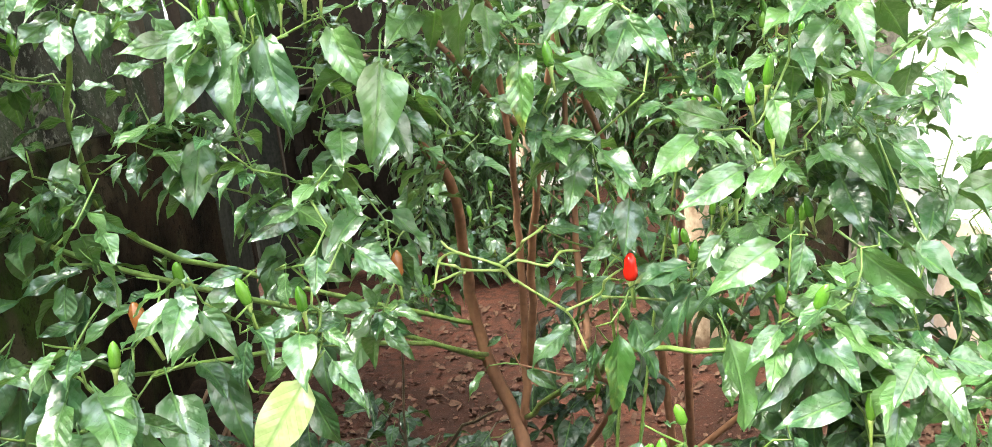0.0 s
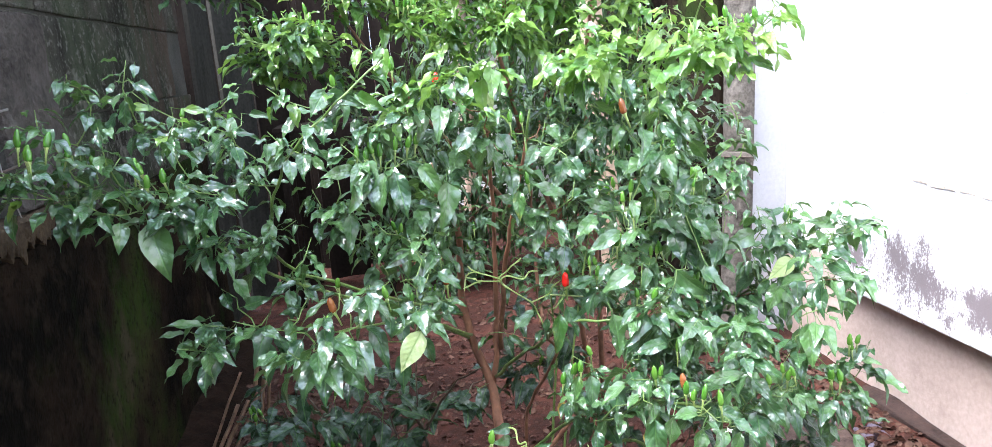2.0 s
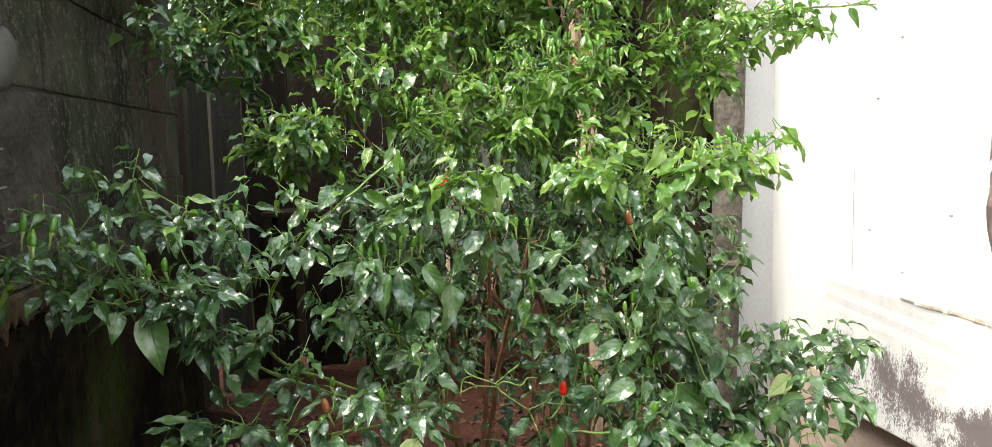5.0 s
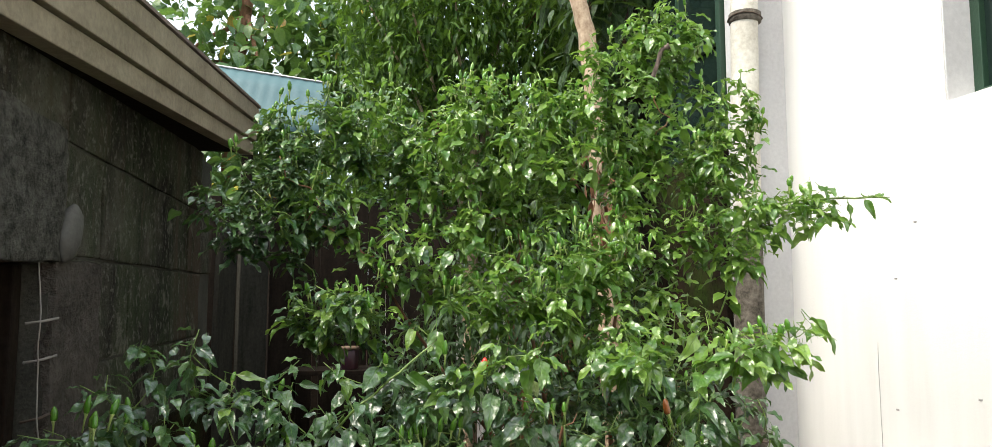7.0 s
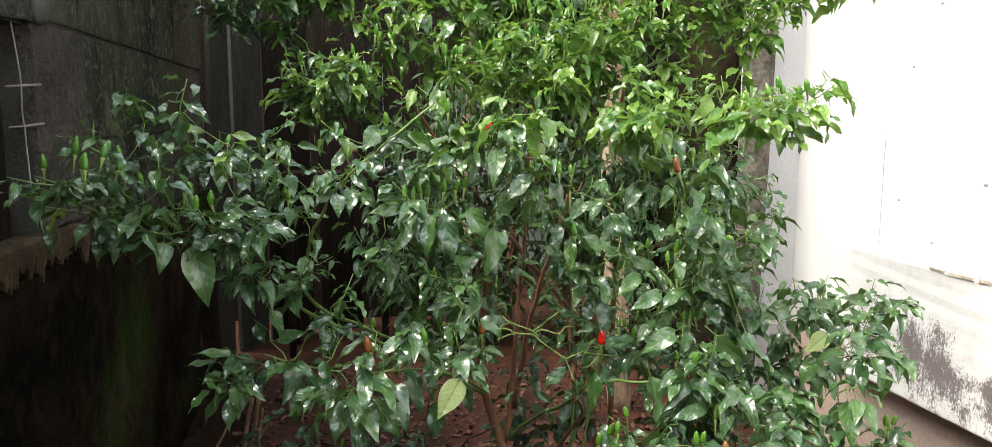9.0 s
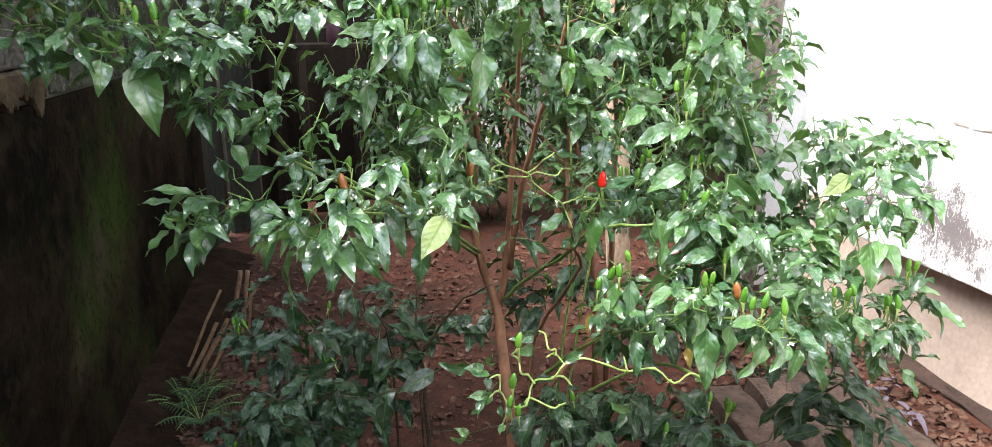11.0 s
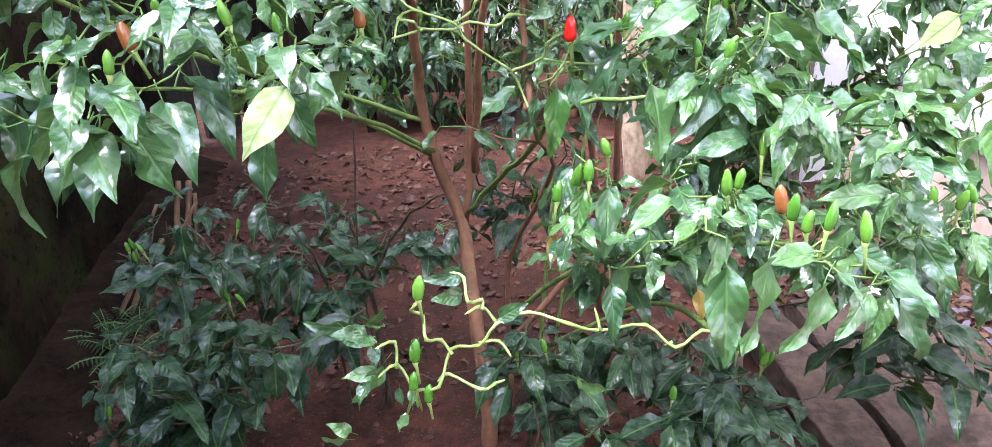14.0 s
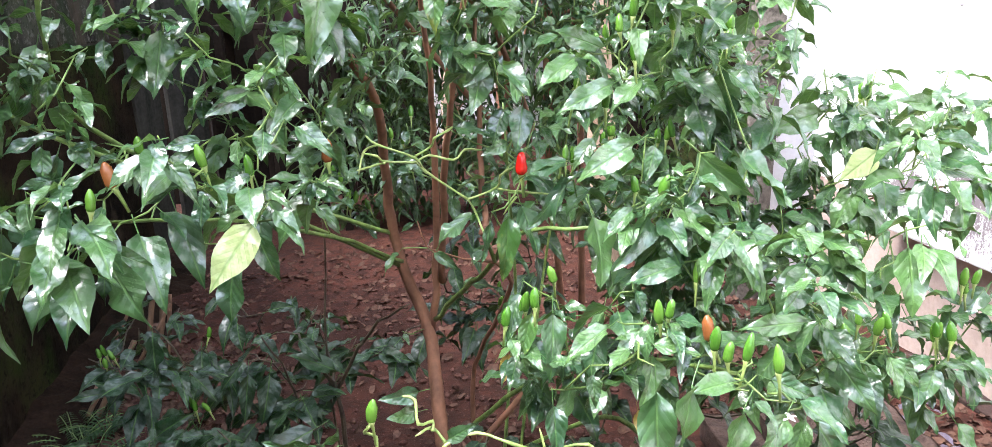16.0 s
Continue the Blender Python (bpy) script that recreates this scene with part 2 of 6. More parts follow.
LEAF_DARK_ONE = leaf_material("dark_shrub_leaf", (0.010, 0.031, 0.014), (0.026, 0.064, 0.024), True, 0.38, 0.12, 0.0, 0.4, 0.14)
# Dull dark leaves for far greenery, the shade kept in their colour.
LEAF_HEDGE = leaf_material("hedge_leaves", (0.016, 0.040, 0.014), (0.035, 0.080, 0.026), False, 0.55, 0.15, 0.0, 0.1, 0.0)
LEAF_FAR = leaf_material("far_tree_leaves", (0.05, 0.12, 0.045), (0.16, 0.26, 0.08), False, 0.4, 0.35, 0.0, 0.1, 0.2)
LEAF_FINE = leaf_material("fine_shrub_leaves", (0.014, 0.056, 0.007), (0.15, 0.29, 0.026), False, 0.55, 0.3, 0.0, 0.1, 0.15)
LEAF_YELLOW = leaf_material("yellowed_leaves", (0.42, 0.34, 0.05), (0.50, 0.27, 0.07), False, 0.4, 0.3, 0.0, 0.1)
STEM_GREEN = bark_material("green_stem", (0.08, 0.14, 0.03), (0.19, 0.29, 0.07), (60, 60, 60), 0.45)
STEM_DARK = bark_material("dark_twig", (0.030, 0.020, 0.012), (0.085, 0.065, 0.035), (60, 60, 60), 0.6)
STEM_LIME = bark_material("lime_twig", (0.18, 0.28, 0.06), (0.33, 0.41, 0.13), (60, 60, 60), 0.4)
STEM_BROWN = bark_material("brown_stem", (0.115, 0.052, 0.028), (0.28, 0.130, 0.070))
BARK_PALE = bark_material("pale_bark", (0.20, 0.12, 0.07), (0.56, 0.44, 0.32), (34, 34, 14), 0.85)
DEAD_WOOD = bark_material("dead_wood", (0.030, 0.022, 0.018), (0.29, 0.215, 0.185), (55, 55, 7), 0.95)
DRY_CANE = bark_material("dry_cane", (0.07, 0.038, 0.022), (0.24, 0.135, 0.075), (40, 40, 10), 0.8)
GREEN_FRUIT = fruit_material("green_chili", (0.048, 0.150, 0.014), (0.115, 0.255, 0.032))
RED_FRUIT = fruit_material("red_chili", (0.62, 0.012, 0.008), (0.72, 0.03, 0.012))
ORANGE_FRUIT = fruit_material("orange_chili", (0.15, 0.050, 0.015), (0.25, 0.090, 0.026))
PETAL = plain("white_petal", (0.70, 0.72, 0.62), (0.82, 0.82, 0.76), 0.6)
BLOCK = block_wall_material()
DARK_PLASTER = dark_plaster_material()
MORTAR = plain("mortar", (0.03, 0.03, 0.025), (0.10, 0.097, 0.082), 0.95, 5.0, 120.0, 0.7, shine=0.15)
SPATTER = plain("spattered_mortar", (0.014, 0.014, 0.012), (0.17, 0.166, 0.145), 0.95, 26.0, 90.0, 1.0, 0.025, shine=0.15)
SMOOTH_LUMP = plain("smooth_pale_mortar", (0.055, 0.052, 0.046), (0.125, 0.12, 0.11), 0.9, 8.0, 70.0, 0.3)
ROUGHCAST = plain("rough_mortar_patch", (0.030, 0.026, 0.022), (0.125, 0.112, 0.098), 0.95, 9.0, 55.0, 1.0, 0.02, shine=0.15)
WHITE = white_wall_material("white_lime_wall", 0)
# White paint greyed: the shade on faces turned from the sky is painted in.
SHADE_WHITE = plain("shade_grey_white_paint", (0.46, 0.455, 0.465), (0.62, 0.615, 0.62), 0.8, 2.0, 60.0, 0.2)
WHITE_GRIMY = white_wall_material("mouldy_white_ledge", 0.33)
BROKEN_EDGE = plain("broken_plaster", (0.30, 0.22, 0.15), (0.74, 0.66, 0.56), 0.9, 14.0, 70.0, 0.7, 0.006, shine=0.2)
CRACK = plain("crack_grey", (0.22, 0.21, 0.21), (0.40, 0.39, 0.39), 0.9)
PLINTH = plain("beige_plinth", (0.36, 0.27, 0.215), (0.56, 0.45, 0.38), 0.85, 4.5, 60.0, 0.3)
SOIL = soil_material()
FASCIA = plain("weathered_board", (0.15, 0.125, 0.083), (0.33, 0.285, 0.205), 0.85, 6.0, 60.0, 0.4)
ROOFING = plain("rusty_roofing", (0.10, 0.07, 0.055), (0.22, 0.17, 0.14), 0.7, 5.0, 70.0, 0.4)
TURQUOISE = plain("turquoise_sheet", (0.045, 0.110, 0.130), (0.075, 0.150, 0.170), 0.6, 3.0, 60.0, 0.2)
PIPE_PALE = plain("stained_white_pipe", (0.36, 0.33, 0.27), (0.70, 0.68, 0.62), 0.6, 7.0, 60.0, 0.3)
PIPE_OLD = plain("mossy_grey_pipe", (0.016, 0.013, 0.008), (0.175, 0.155, 0.13), 0.85, 15.0, 60.0, 0.7, 0.006, shine=0.2)
PIPE_WIRE = plain("rusty_tie_wire", (0.04, 0.03, 0.025), (0.10, 0.07, 0.05), 0.8)
GREEN_PAINT = plain("green_window_paint", (0.010, 0.032, 0.018), (0.020, 0.058, 0.032), 0.45)
PLANK = plain("yellowish_plank", (0.24, 0.11, 0.055), (0.42, 0.22, 0.12), 0.75, 5.0, 60.0, 0.4)
# Near-black wood: shade under the eave and behind the bushes is in its colour.
DARK_WOOD = bark_material("dark_shaded_wood", (0.006, 0.0045, 0.0035), (0.022, 0.016, 0.012), (20, 20, 3), 0.9, 0.08)
GREY_BOARD = bark_material("mossy_grey_board", (0.014, 0.015, 0.012), (0.055, 0.052, 0.044), (16, 16, 2), 0.9, 0.1)
CONCRETE_SLAB = plain("damp_concrete", (0.024, 0.015, 0.011), (0.115, 0.074, 0.056), 0.85, 11.0, 45.0, 0.9, 0.012, shine=0.25)
WALL_FOOT = plain("dark_broken_edge", (0.016, 0.010, 0.008), (0.075, 0.046, 0.036), 0.9, 9.0, 60.0, 0.9, 0.012, shine=0.25)
CRUMBLED = plain("crumbling_brown_edge", (0.016, 0.012, 0.008), (0.100, 0.072, 0.043), 0.95, 14.0, 70.0, 0.9, 0.01, shine=0.15)
RUSTY_LEAF = plain("rust_brown_leaf", (0.07, 0.030, 0.014), (0.24, 0.11, 0.05), 0.8, 12.0, 90.0, 0.4)
DRY_LEAF = plain("dry_leaf", (0.030, 0.016, 0.011), (0.15, 0.082, 0.055), 0.85, 12.0, 90.0, 0.4, shine=0.2)
STONE = plain("small_clods", (0.035, 0.017, 0.013), (0.13, 0.062, 0.046), 0.85, 14.0, 120.0, 0.5, shine=0.15)
# Near-black earth for the added strip; wall-foot shade is in its colour.
SHADE_EARTH = plain("shade_black_earth", (0.004, 0.003, 0.002), (0.030, 0.018, 0.012), 0.9, 12.0, 80.0, 0.9, 0.012, shine=0.04)
CORD = plain("white_cord", (0.20, 0.185, 0.165), (0.36, 0.34, 0.31), 0.8)
TIN = plain("blue_red_tin", (0.012, 0.010, 0.022), (0.05, 0.012, 0.014), 0.4, 18.0, 90.0, 0.1)
TIN_LID = plain("tan_lid", (0.10, 0.06, 0.04), (0.16, 0.10, 0.065), 0.6)
PURPLE = plain("purple_striped_leaf", (0.05, 0.02, 0.05), (0.15, 0.14, 0.165), 0.45, 30.0, 120.0, 0.2)
NEIGHBOUR = plain("pale_far_wall", (0.50, 0.49, 0.47), (0.72, 0.71, 0.69), 0.85, 1.5, 40.0, 0.3)
glass = Net("dark_window_glass")
GLASS = glass.done((0.010, 0.020, 0.017), 0.08, None, **{"Specular_IOR_Level": 0.35})


# ---- mesh helpers ----
def part(name, bm, material, parent=None, label="", smooth=False):
    """Links a bmesh as one mesh object, under a thing or a part."""
    me = bpy.data.meshes.new(name)
    bm.to_mesh(me)
    bm.free()
    return linked(name, me, material, parent, label, smooth)


def linked(name, me, material, parent=None, label="", smooth=False):
    if material is not None and not me.materials:
        me.materials.append(material)
    if smooth:
        me.polygons.foreach_set("use_smooth", [True] * len(me.polygons))
    ob = new(name, me)
    ob.parent = parent
    if label:
        ob["label"] = label
    return ob


def thing(name, label, category, at=(0, 0, 0), group="", kind=""):
    ob = new(name)
    ob.location = at
    ob.empty_display_size = 0.05
    return tagged(ob, label, category, group, kind)


def box(x0, x1, y0, y1, z0, z1, bevel=0.0, bm=None, rough=0.0, cuts=0):
    """A box, its edges bevelled and, with rough, its faces uneven."""
    own = bm is None
    b = bmesh.new()
    bmesh.ops.create_cube(b, size=1.0)
    for v in b.verts:
        v.co = Vector(((x0 + x1) / 2 + v.co.x * (x1 - x0), (y0 + y1) / 2 + v.co.y * (y1 - y0), (z0 + z1) / 2 + v.co.z * (z1 - z0)))
    if cuts:
        bmesh.ops.subdivide_edges(b, edges=b.edges[:], cuts=cuts, use_grid_fill=True)
    if bevel:
        sharp = [e for e in b.edges if e.calc_face_angle(0) > 0.5]
        bmesh.ops.bevel(b, geom=sharp, offset=bevel, segments=2, affect="EDGES", profile=0.6)
    if rough:
        for v in b.verts:
            v.co += noise.noise_vector(v.co * 9.0) * rough + noise.noise_vector(v.co * 31.0) * rough * 0.5
    if own:
        return b
    me = bpy.data.meshes.new("tmp")
    b.to_mesh(me)
    b.free()
    bm.from_mesh(me)
    bpy.data.meshes.remove(me)
    return bm


def tube_data(points, radii, sides=6):
    """Vertices and faces of a tapered tube along points."""
    pts = [Vector(p) for p in points]
    verts, faces = [], []
    ref = Vector((0.31, 0.87, 0.4))
    for i, p in enumerate(pts):
        d = (pts[min(i + 1, len(pts) - 1)] - pts[max(i - 1, 0)]).normalized()
        a = d.cross(ref).normalized()
        b = d.cross(a)
        for s in range(sides):
            w = 2 * math.pi * s / sides
            verts.append(p + (a * math.cos(w) + b * math.sin(w)) * radii[i])
    for i in range(len(pts) - 1):
        for s in range(sides):
            faces.append((i * sides + s, i * sides + (s + 1) % sides, (i + 1) * sides + (s + 1) % sides, (i + 1) * sides + s))
    faces.append(tuple(range(sides))[::-1])
    faces.append(tuple((len(pts) - 1) * sides + s for s in range(sides)))
    return verts, faces


def tube(name, points, radii, material, parent=None, label="", sides=6):
    if isinstance(radii, float):
        radii = [radii] * len(points)
    verts, faces = tube_data(points, radii, sides)
    me = bpy.data.meshes.new(name)
    me.from_pydata(verts, [], faces)
    return linked(name, me, material, parent, label, True)


def curve_points(points, steps=4, wobble=0.0):
    """A smooth line through points."""
    p = [Vector(q) for q in points]
    out = []
    for i in range(len(p) - 1):
        a, b, c, d = p[max(i - 1, 0)], p[i], p[i + 1], p[min(i + 2, len(p) - 1)]
        for s in range(steps):
            t = s / steps
            q = 0.5 * ((2 * b) + (c - a) * t + (2 * a - 5 * b + 4 * c - d) * t * t + (3 * b - a - 3 * c + d) * t ** 3)
            out.append(q + noise.noise_vector(q * 23.0) * wobble)
    out.append(p[-1])
    return out


# ---- leaves and fruits ----
def leaf_shape(width=0.46, fold=0.25, droop=0.35, wave=0.04, twist=0.0, petiole=0.28, tip=1.0, rows=9):
    """A pointed oval leaf of length 1 along +y on its stalk, folded at the midrib: vertices, faces and uv."""
    verts, faces, uv = [], [], []
    across = (-1.0, -0.55, 0.0, 0.55, 1.0)
    for i in range(rows):
        v = i / (rows - 1)
        half = width * 0.5 * 2.64 * v ** 0.60 * (1.0 - v) ** (0.72 + 0.48 * tip) if tip >= 0.8 else width * 0.5 * math.sin(math.pi * v ** 0.72) ** 0.85 if 0 < v < 1 else 0.0
        half = max(half, 0.004)
        bend = droop * v * v
        for u in across:
            x = u * half
            z = fold * abs(u) * half - bend + wave * math.sin(v * 11.0 + u * 1.3) * abs(u) - 0.10 * half * u * u
            a = twist * v
            verts.append((x * math.cos(a) - z * math.sin(a) * 0.3, petiole + v * (1.0 - 0.28 * droop * v), z + x * math.sin(a)))
            uv.append((0.5 + u * 0.5 * (0.1 + 0.9 * half / (width * 0.5)), v))
    n = len(across)
    for i in range(rows - 1):
        for j in range(n - 1):
            faces.append((i * n + j, i * n + j + 1, (i + 1) * n + j + 1, (i + 1) * n + j))
    base = len(verts)
    for y, z, r in ((0.0, 0.05, 0.013), (petiole * 0.6, 0.015, 0.011), (petiole + 0.02, 0.0, 0.011)):
        for w in range(3):
            ang = 2.094 * w
            verts.append((math.cos(ang) * r, y, z + math.sin(ang) * r))
            uv.append((0.5, 0.0))
    for i in range(2):
        for w in range(3):
            faces.append((base + i * 3 + w, base + i * 3 + (w + 1) % 3, base + i * 3 + 3 + (w + 1) % 3, base + i * 3 + 3 + w))
    return np.array(verts), faces, np.array(uv)


SHAPES = [leaf_shape(0.56, 0.35, 0.30, 0.04, 0.1), leaf_shape(0.52, 0.50, 0.46, 0.05, -0.25), leaf_shape(0.60, 0.25, 0.24, 0.06, 0.3),
          leaf_shape(0.48, 0.70, 0.55, 0.05, 0.2), leaf_shape(0.54, 0.40, 0.12, 0.07, -0.4), leaf_shape(0.62, 0.18, 0.38, 0.08, 0.05)]
OPEN = [leaf_shape(0.60, 0.30, 0.16, 0.06, 0.12), leaf_shape(0.60, 0.45, 0.24, 0.07, -0.2), leaf_shape(0.60, 0.20, 0.10, 0.08, 0.28), leaf_shape(0.60, 0.55, 0.28, 0.06, -0.1)]
SLIM = [leaf_shape(0.30, 0.25, 0.35, 0.02, 0.1, 0.12, 1.0, 6), leaf_shape(0.34, 0.3, 0.5, 0.02, -0.1, 0.12, 1.0, 6)]
ROUND = [leaf_shape(0.55, 0.15, 0.2, 0.02, 0.1, 0.15, 0.4, 7), leaf_shape(0.5, 0.2, 0.3, 0.02, -0.2, 0.15, 0.4, 7)]


def leaf_mesh(name, shape, material):
    verts, faces, uv = shape
    me = bpy.data.meshes.new(name)
    me.from_pydata(verts.tolist(), [], faces)
    lay = me.uv_layers.new(name="UVMap")
    idx = np.zeros(len(me.loops), dtype=np.int32)
    me.loops.foreach_get("vertex_index", idx)
    lay.data.foreach_set("uv", uv[idx].astype(np.float32).ravel())
    me.polygons.foreach_set("use_smooth", [True] * len(me.polygons))
    me.materials.append(material)
    return me


def leaf_pose(at, azimuth, dip, roll, size):
    """The matrix of a leaf whose stalk starts at at, runs out at azimuth and hangs by dip (radians)."""
    y = Vector((math.cos(azimuth) * math.cos(dip), math.sin(azimuth) * math.cos(dip), -math.sin(dip)))
    x = y.cross(Vector((0, 0, 1)))
    x = x.normalized() if x.length > 1e-4 else Vector((1, 0, 0))
    z = x.cross(y)
    m = Matrix((x, y, z)).transposed().to_4x4()
    return Matrix.Translation(at) @ m @ Matrix.Rotation(roll, 4, "Y") @ Matrix.Diagonal((size, size, size, 1))


def stand_leaf(name, me, parent, row, rng, turn=0.35):
    """A leaf from its foot to its tip; row: foot, tip, width as a share of its length."""
    foot, tip = Vector(row[:3]), Vector(row[3:6])
    along = tip - foot
    size = along.length
    along.normalize()
    face = Vector((rng.gauss(0.05, turn), -0.75, 0.62 + rng.gauss(0, turn)))
    face = (face - along * along.dot(face)).normalized()
    lf = new(name, me)
    lf.parent = parent
    lf.matrix_basis = Matrix.Translation(foot - along * size * 0.28) @ Matrix((along.cross(face), along, face)).transposed().to_4x4() @ Matrix.Diagonal((size * row[6] * 1.7, size, size, 1))
    return lf


def joined_leaves(name, items, shapes, material, parent=None, label=""):
    """Many leaves in one mesh; items: (matrix, number of the shape)."""
    V, F, U, base = [], [], [], 0
    for m, which in items:
        verts, faces, uv = shapes[which % len(shapes)]
        a = np.array(m)
        V.append(verts @ a[:3, :3].T + a[:3, 3])
        F.extend([tuple(base + i for i in f) for f in faces])
        U.append(uv)
        base += len(verts)
    me = bpy.data.meshes.new(name)
    me.from_pydata(np.vstack(V).tolist(), [], F)
    lay = me.uv_layers.new(name="UVMap")
    idx = np.zeros(len(me.loops), dtype=np.int32)
    me.loops.foreach_get("vertex_index", idx)
    lay.data.foreach_set("uv", np.vstack(U)[idx].astype(np.float32).ravel())
    ob = linked(name, me, material, parent, label, True)
    return tagged(ob, kind="stuff")


def fruit_mesh(name, length, width, material, seed):
    """An upright plump blunt chili, and the green cap and stalk under it."""
    rng = random.Random(seed)
    prof = ((0.0, 0.42), (0.05, 0.74), (0.18, 0.97), (0.36, 1.0), (0.56, 0.95), (0.74, 0.80), (0.88, 0.56), (0.96, 0.32), (1.0, 0.05))
    lean = rng.uniform(-0.15, 0.15)
    verts, faces, n = [], [], 9
    for t, r in prof:
        for s in range(n):
            w = 2 * math.pi * s / n
            k = r * width * 0.5 * (1 + 0.08 * math.sin(2 * w + seed) + 0.10 * math.sin(11 * t + seed) * math.sin(math.pi * t))
            verts.append((math.cos(w) * k + lean * t * t * length, math.sin(w) * k, t * length))
    for i in range(len(prof) - 1):
        for s in range(n):
            faces.append((i * n + s, i * n + (s + 1) % n, (i + 1) * n + (s + 1) % n, (i + 1) * n + s))
    faces.append(tuple((len(prof) - 1) * n + s for s in range(n)))
    me = bpy.data.meshes.new(name)
    me.from_pydata(verts, [], faces)
    me.materials.append(material)
    me.polygons.foreach_set("use_smooth", [True] * len(me.polygons))
    v2, f2 = tube_data([(0.002, 0, -length * 1.0), (0.001, 0, -length * 0.35), (0, 0, -length * 0.12), (0, 0, length * 0.07)],
                       [width * 0.12, width * 0.15, width * 0.22, width * 0.37], 6)
    stalk = bpy.data.meshes.new("stalk")
    stalk.from_pydata(v2, [], f2)
    stalk.materials.append(STEM_LIME)
    stalk.polygons.foreach_set("use_smooth", [True] * len(stalk.polygons))
    return me, stalk


def fruit(name, meshes, parent, m, label=""):
    """A chili with its stalk, on a plant."""
    ob = new(name, meshes[0])
    ob.parent = parent
    ob.matrix_basis = m
    if label:
        ob["label"] = label
    st = new("stalk", meshes[1])
    st.parent = ob
    return ob


FRUITS = [fruit_mesh("green_chili", 0.0205 + 0.0022 * i, 0.0100 + 0.0006 * (i % 3), GREEN_FRUIT, i) for i in range(4)]
RED = fruit_mesh("red_chili", 0.029, 0.0160, RED_FRUIT, 5)
ORANGE = fruit_mesh("orange_chili", 0.028, 0.0140, ORANGE_FRUIT, 6)


# ---- a branching bush grown towards the places of its leaf tufts ----
def grow(stems, tips, sag=0.35):
    """Joins each tip to the nearest lower point of the plant; returns nodes as [place, parent]."""
    nodes = []
    for line in stems:
        prev = -1
        pts = curve_points(line[1:], 4, 0.006)
        for i, p in enumerate(pts):
            nodes.append([p, prev, line[0] * (1.0 - 0.65 * i / len(pts))])
            prev = len(nodes) - 1
    root = Vector(stems[0][1])
    for tip in sorted(tips, key=lambda q: (q - root).length):
        best, cost = 0, 1e9
        for i, (p, *_) in enumerate(nodes):
            d = tip - p
            c = d.length + 1.2 * max(0.0, 0.35 * math.hypot(d.x, d.y) - d.z)
            if c < cost:
                best, cost = i, c
        a = nodes[best][0]
        n = max(2, int((tip - a).length / 0.045))
        prev = best
        side = (tip - a).cross(Vector((0, 0, 1)))
        side = side.normalized() if side.length > 1e-4 else Vector((1, 0, 0))
        for s in range(1, n + 1):
            t = s / n
            q = a.lerp(tip, t) + Vector((0, 0, 1)) * (-sag * 0.25 * math.sin(math.pi * t) * (tip - a).length)
            if s < n:
                q += side * (0.010 if s % 2 else -0.010) + noise.noise_vector(q * 17.0) * 0.006
            nodes.append([q, prev, 0.0])
            prev = len(nodes) - 1
    return nodes


def stems_of(nodes, parent, thick=0.0016, power=0.48, top=0.02, skin=None):
    """The stem and branches as one tapered tube each."""
    load = [1.0] * len(nodes)
    kids = [[] for _ in nodes]
    for i in range(len(nodes) - 1, -1, -1):
        if nodes[i][1] >= 0:
            load[nodes[i][1]] += load[i] * 0.35 + 0.02
            kids[nodes[i][1]].append(i)
    size = [n[2] if n[2] > 0 else min(top, 0.0045, thick * (1 + 0.55 * (w - 1)) ** power) for n, w in zip(nodes, load)]
    starts = [(i, None) for i in range(len(nodes)) if nodes[i][1] < 0]
    while starts:
        i, root = starts.pop()
        line, rad = ([nodes[root][0]], [size[i]]) if root is not None else ([], [])
        while True:
            line.append(nodes[i][0])
            rad.append(size[i])
            if not kids[i]:
                break
            order = sorted(kids[i], key=lambda j: -load[j])
            starts.extend((j, i) for j in order[1:])
            i = order[0]
        if len(line) < 2:
            continue
        big = max(rad)
        rad[-1] *= 0.7
        tube("stem" if big > 0.007 else "branch", line, rad, skin or (STEM_BROWN if big > 0.0055 else STEM_GREEN), parent, "", 8 if big > 0.007 else 5)


def scatter_in(lobes, rng, gap):
    """Places spread inside soft ellipsoids, none nearer than gap to another."""
    out = []
    for cx, cy, cz, rx, ry, rz, count, *big in lobes:
        made = tries = 0
        while made < count and tries < count * 40:
            tries += 1
            d = Vector((rng.gauss(0, 1), rng.gauss(0, 1), rng.gauss(0, 1))).normalized() * rng.random() ** 0.4
            q = Vector((cx + d.x * rx, cy + d.y * ry, cz + d.z * rz))
            if all((q - o).length > gap for o, _ in out):
                out.append((q, big[0] if big else 1.0))
                made += 1
    return out


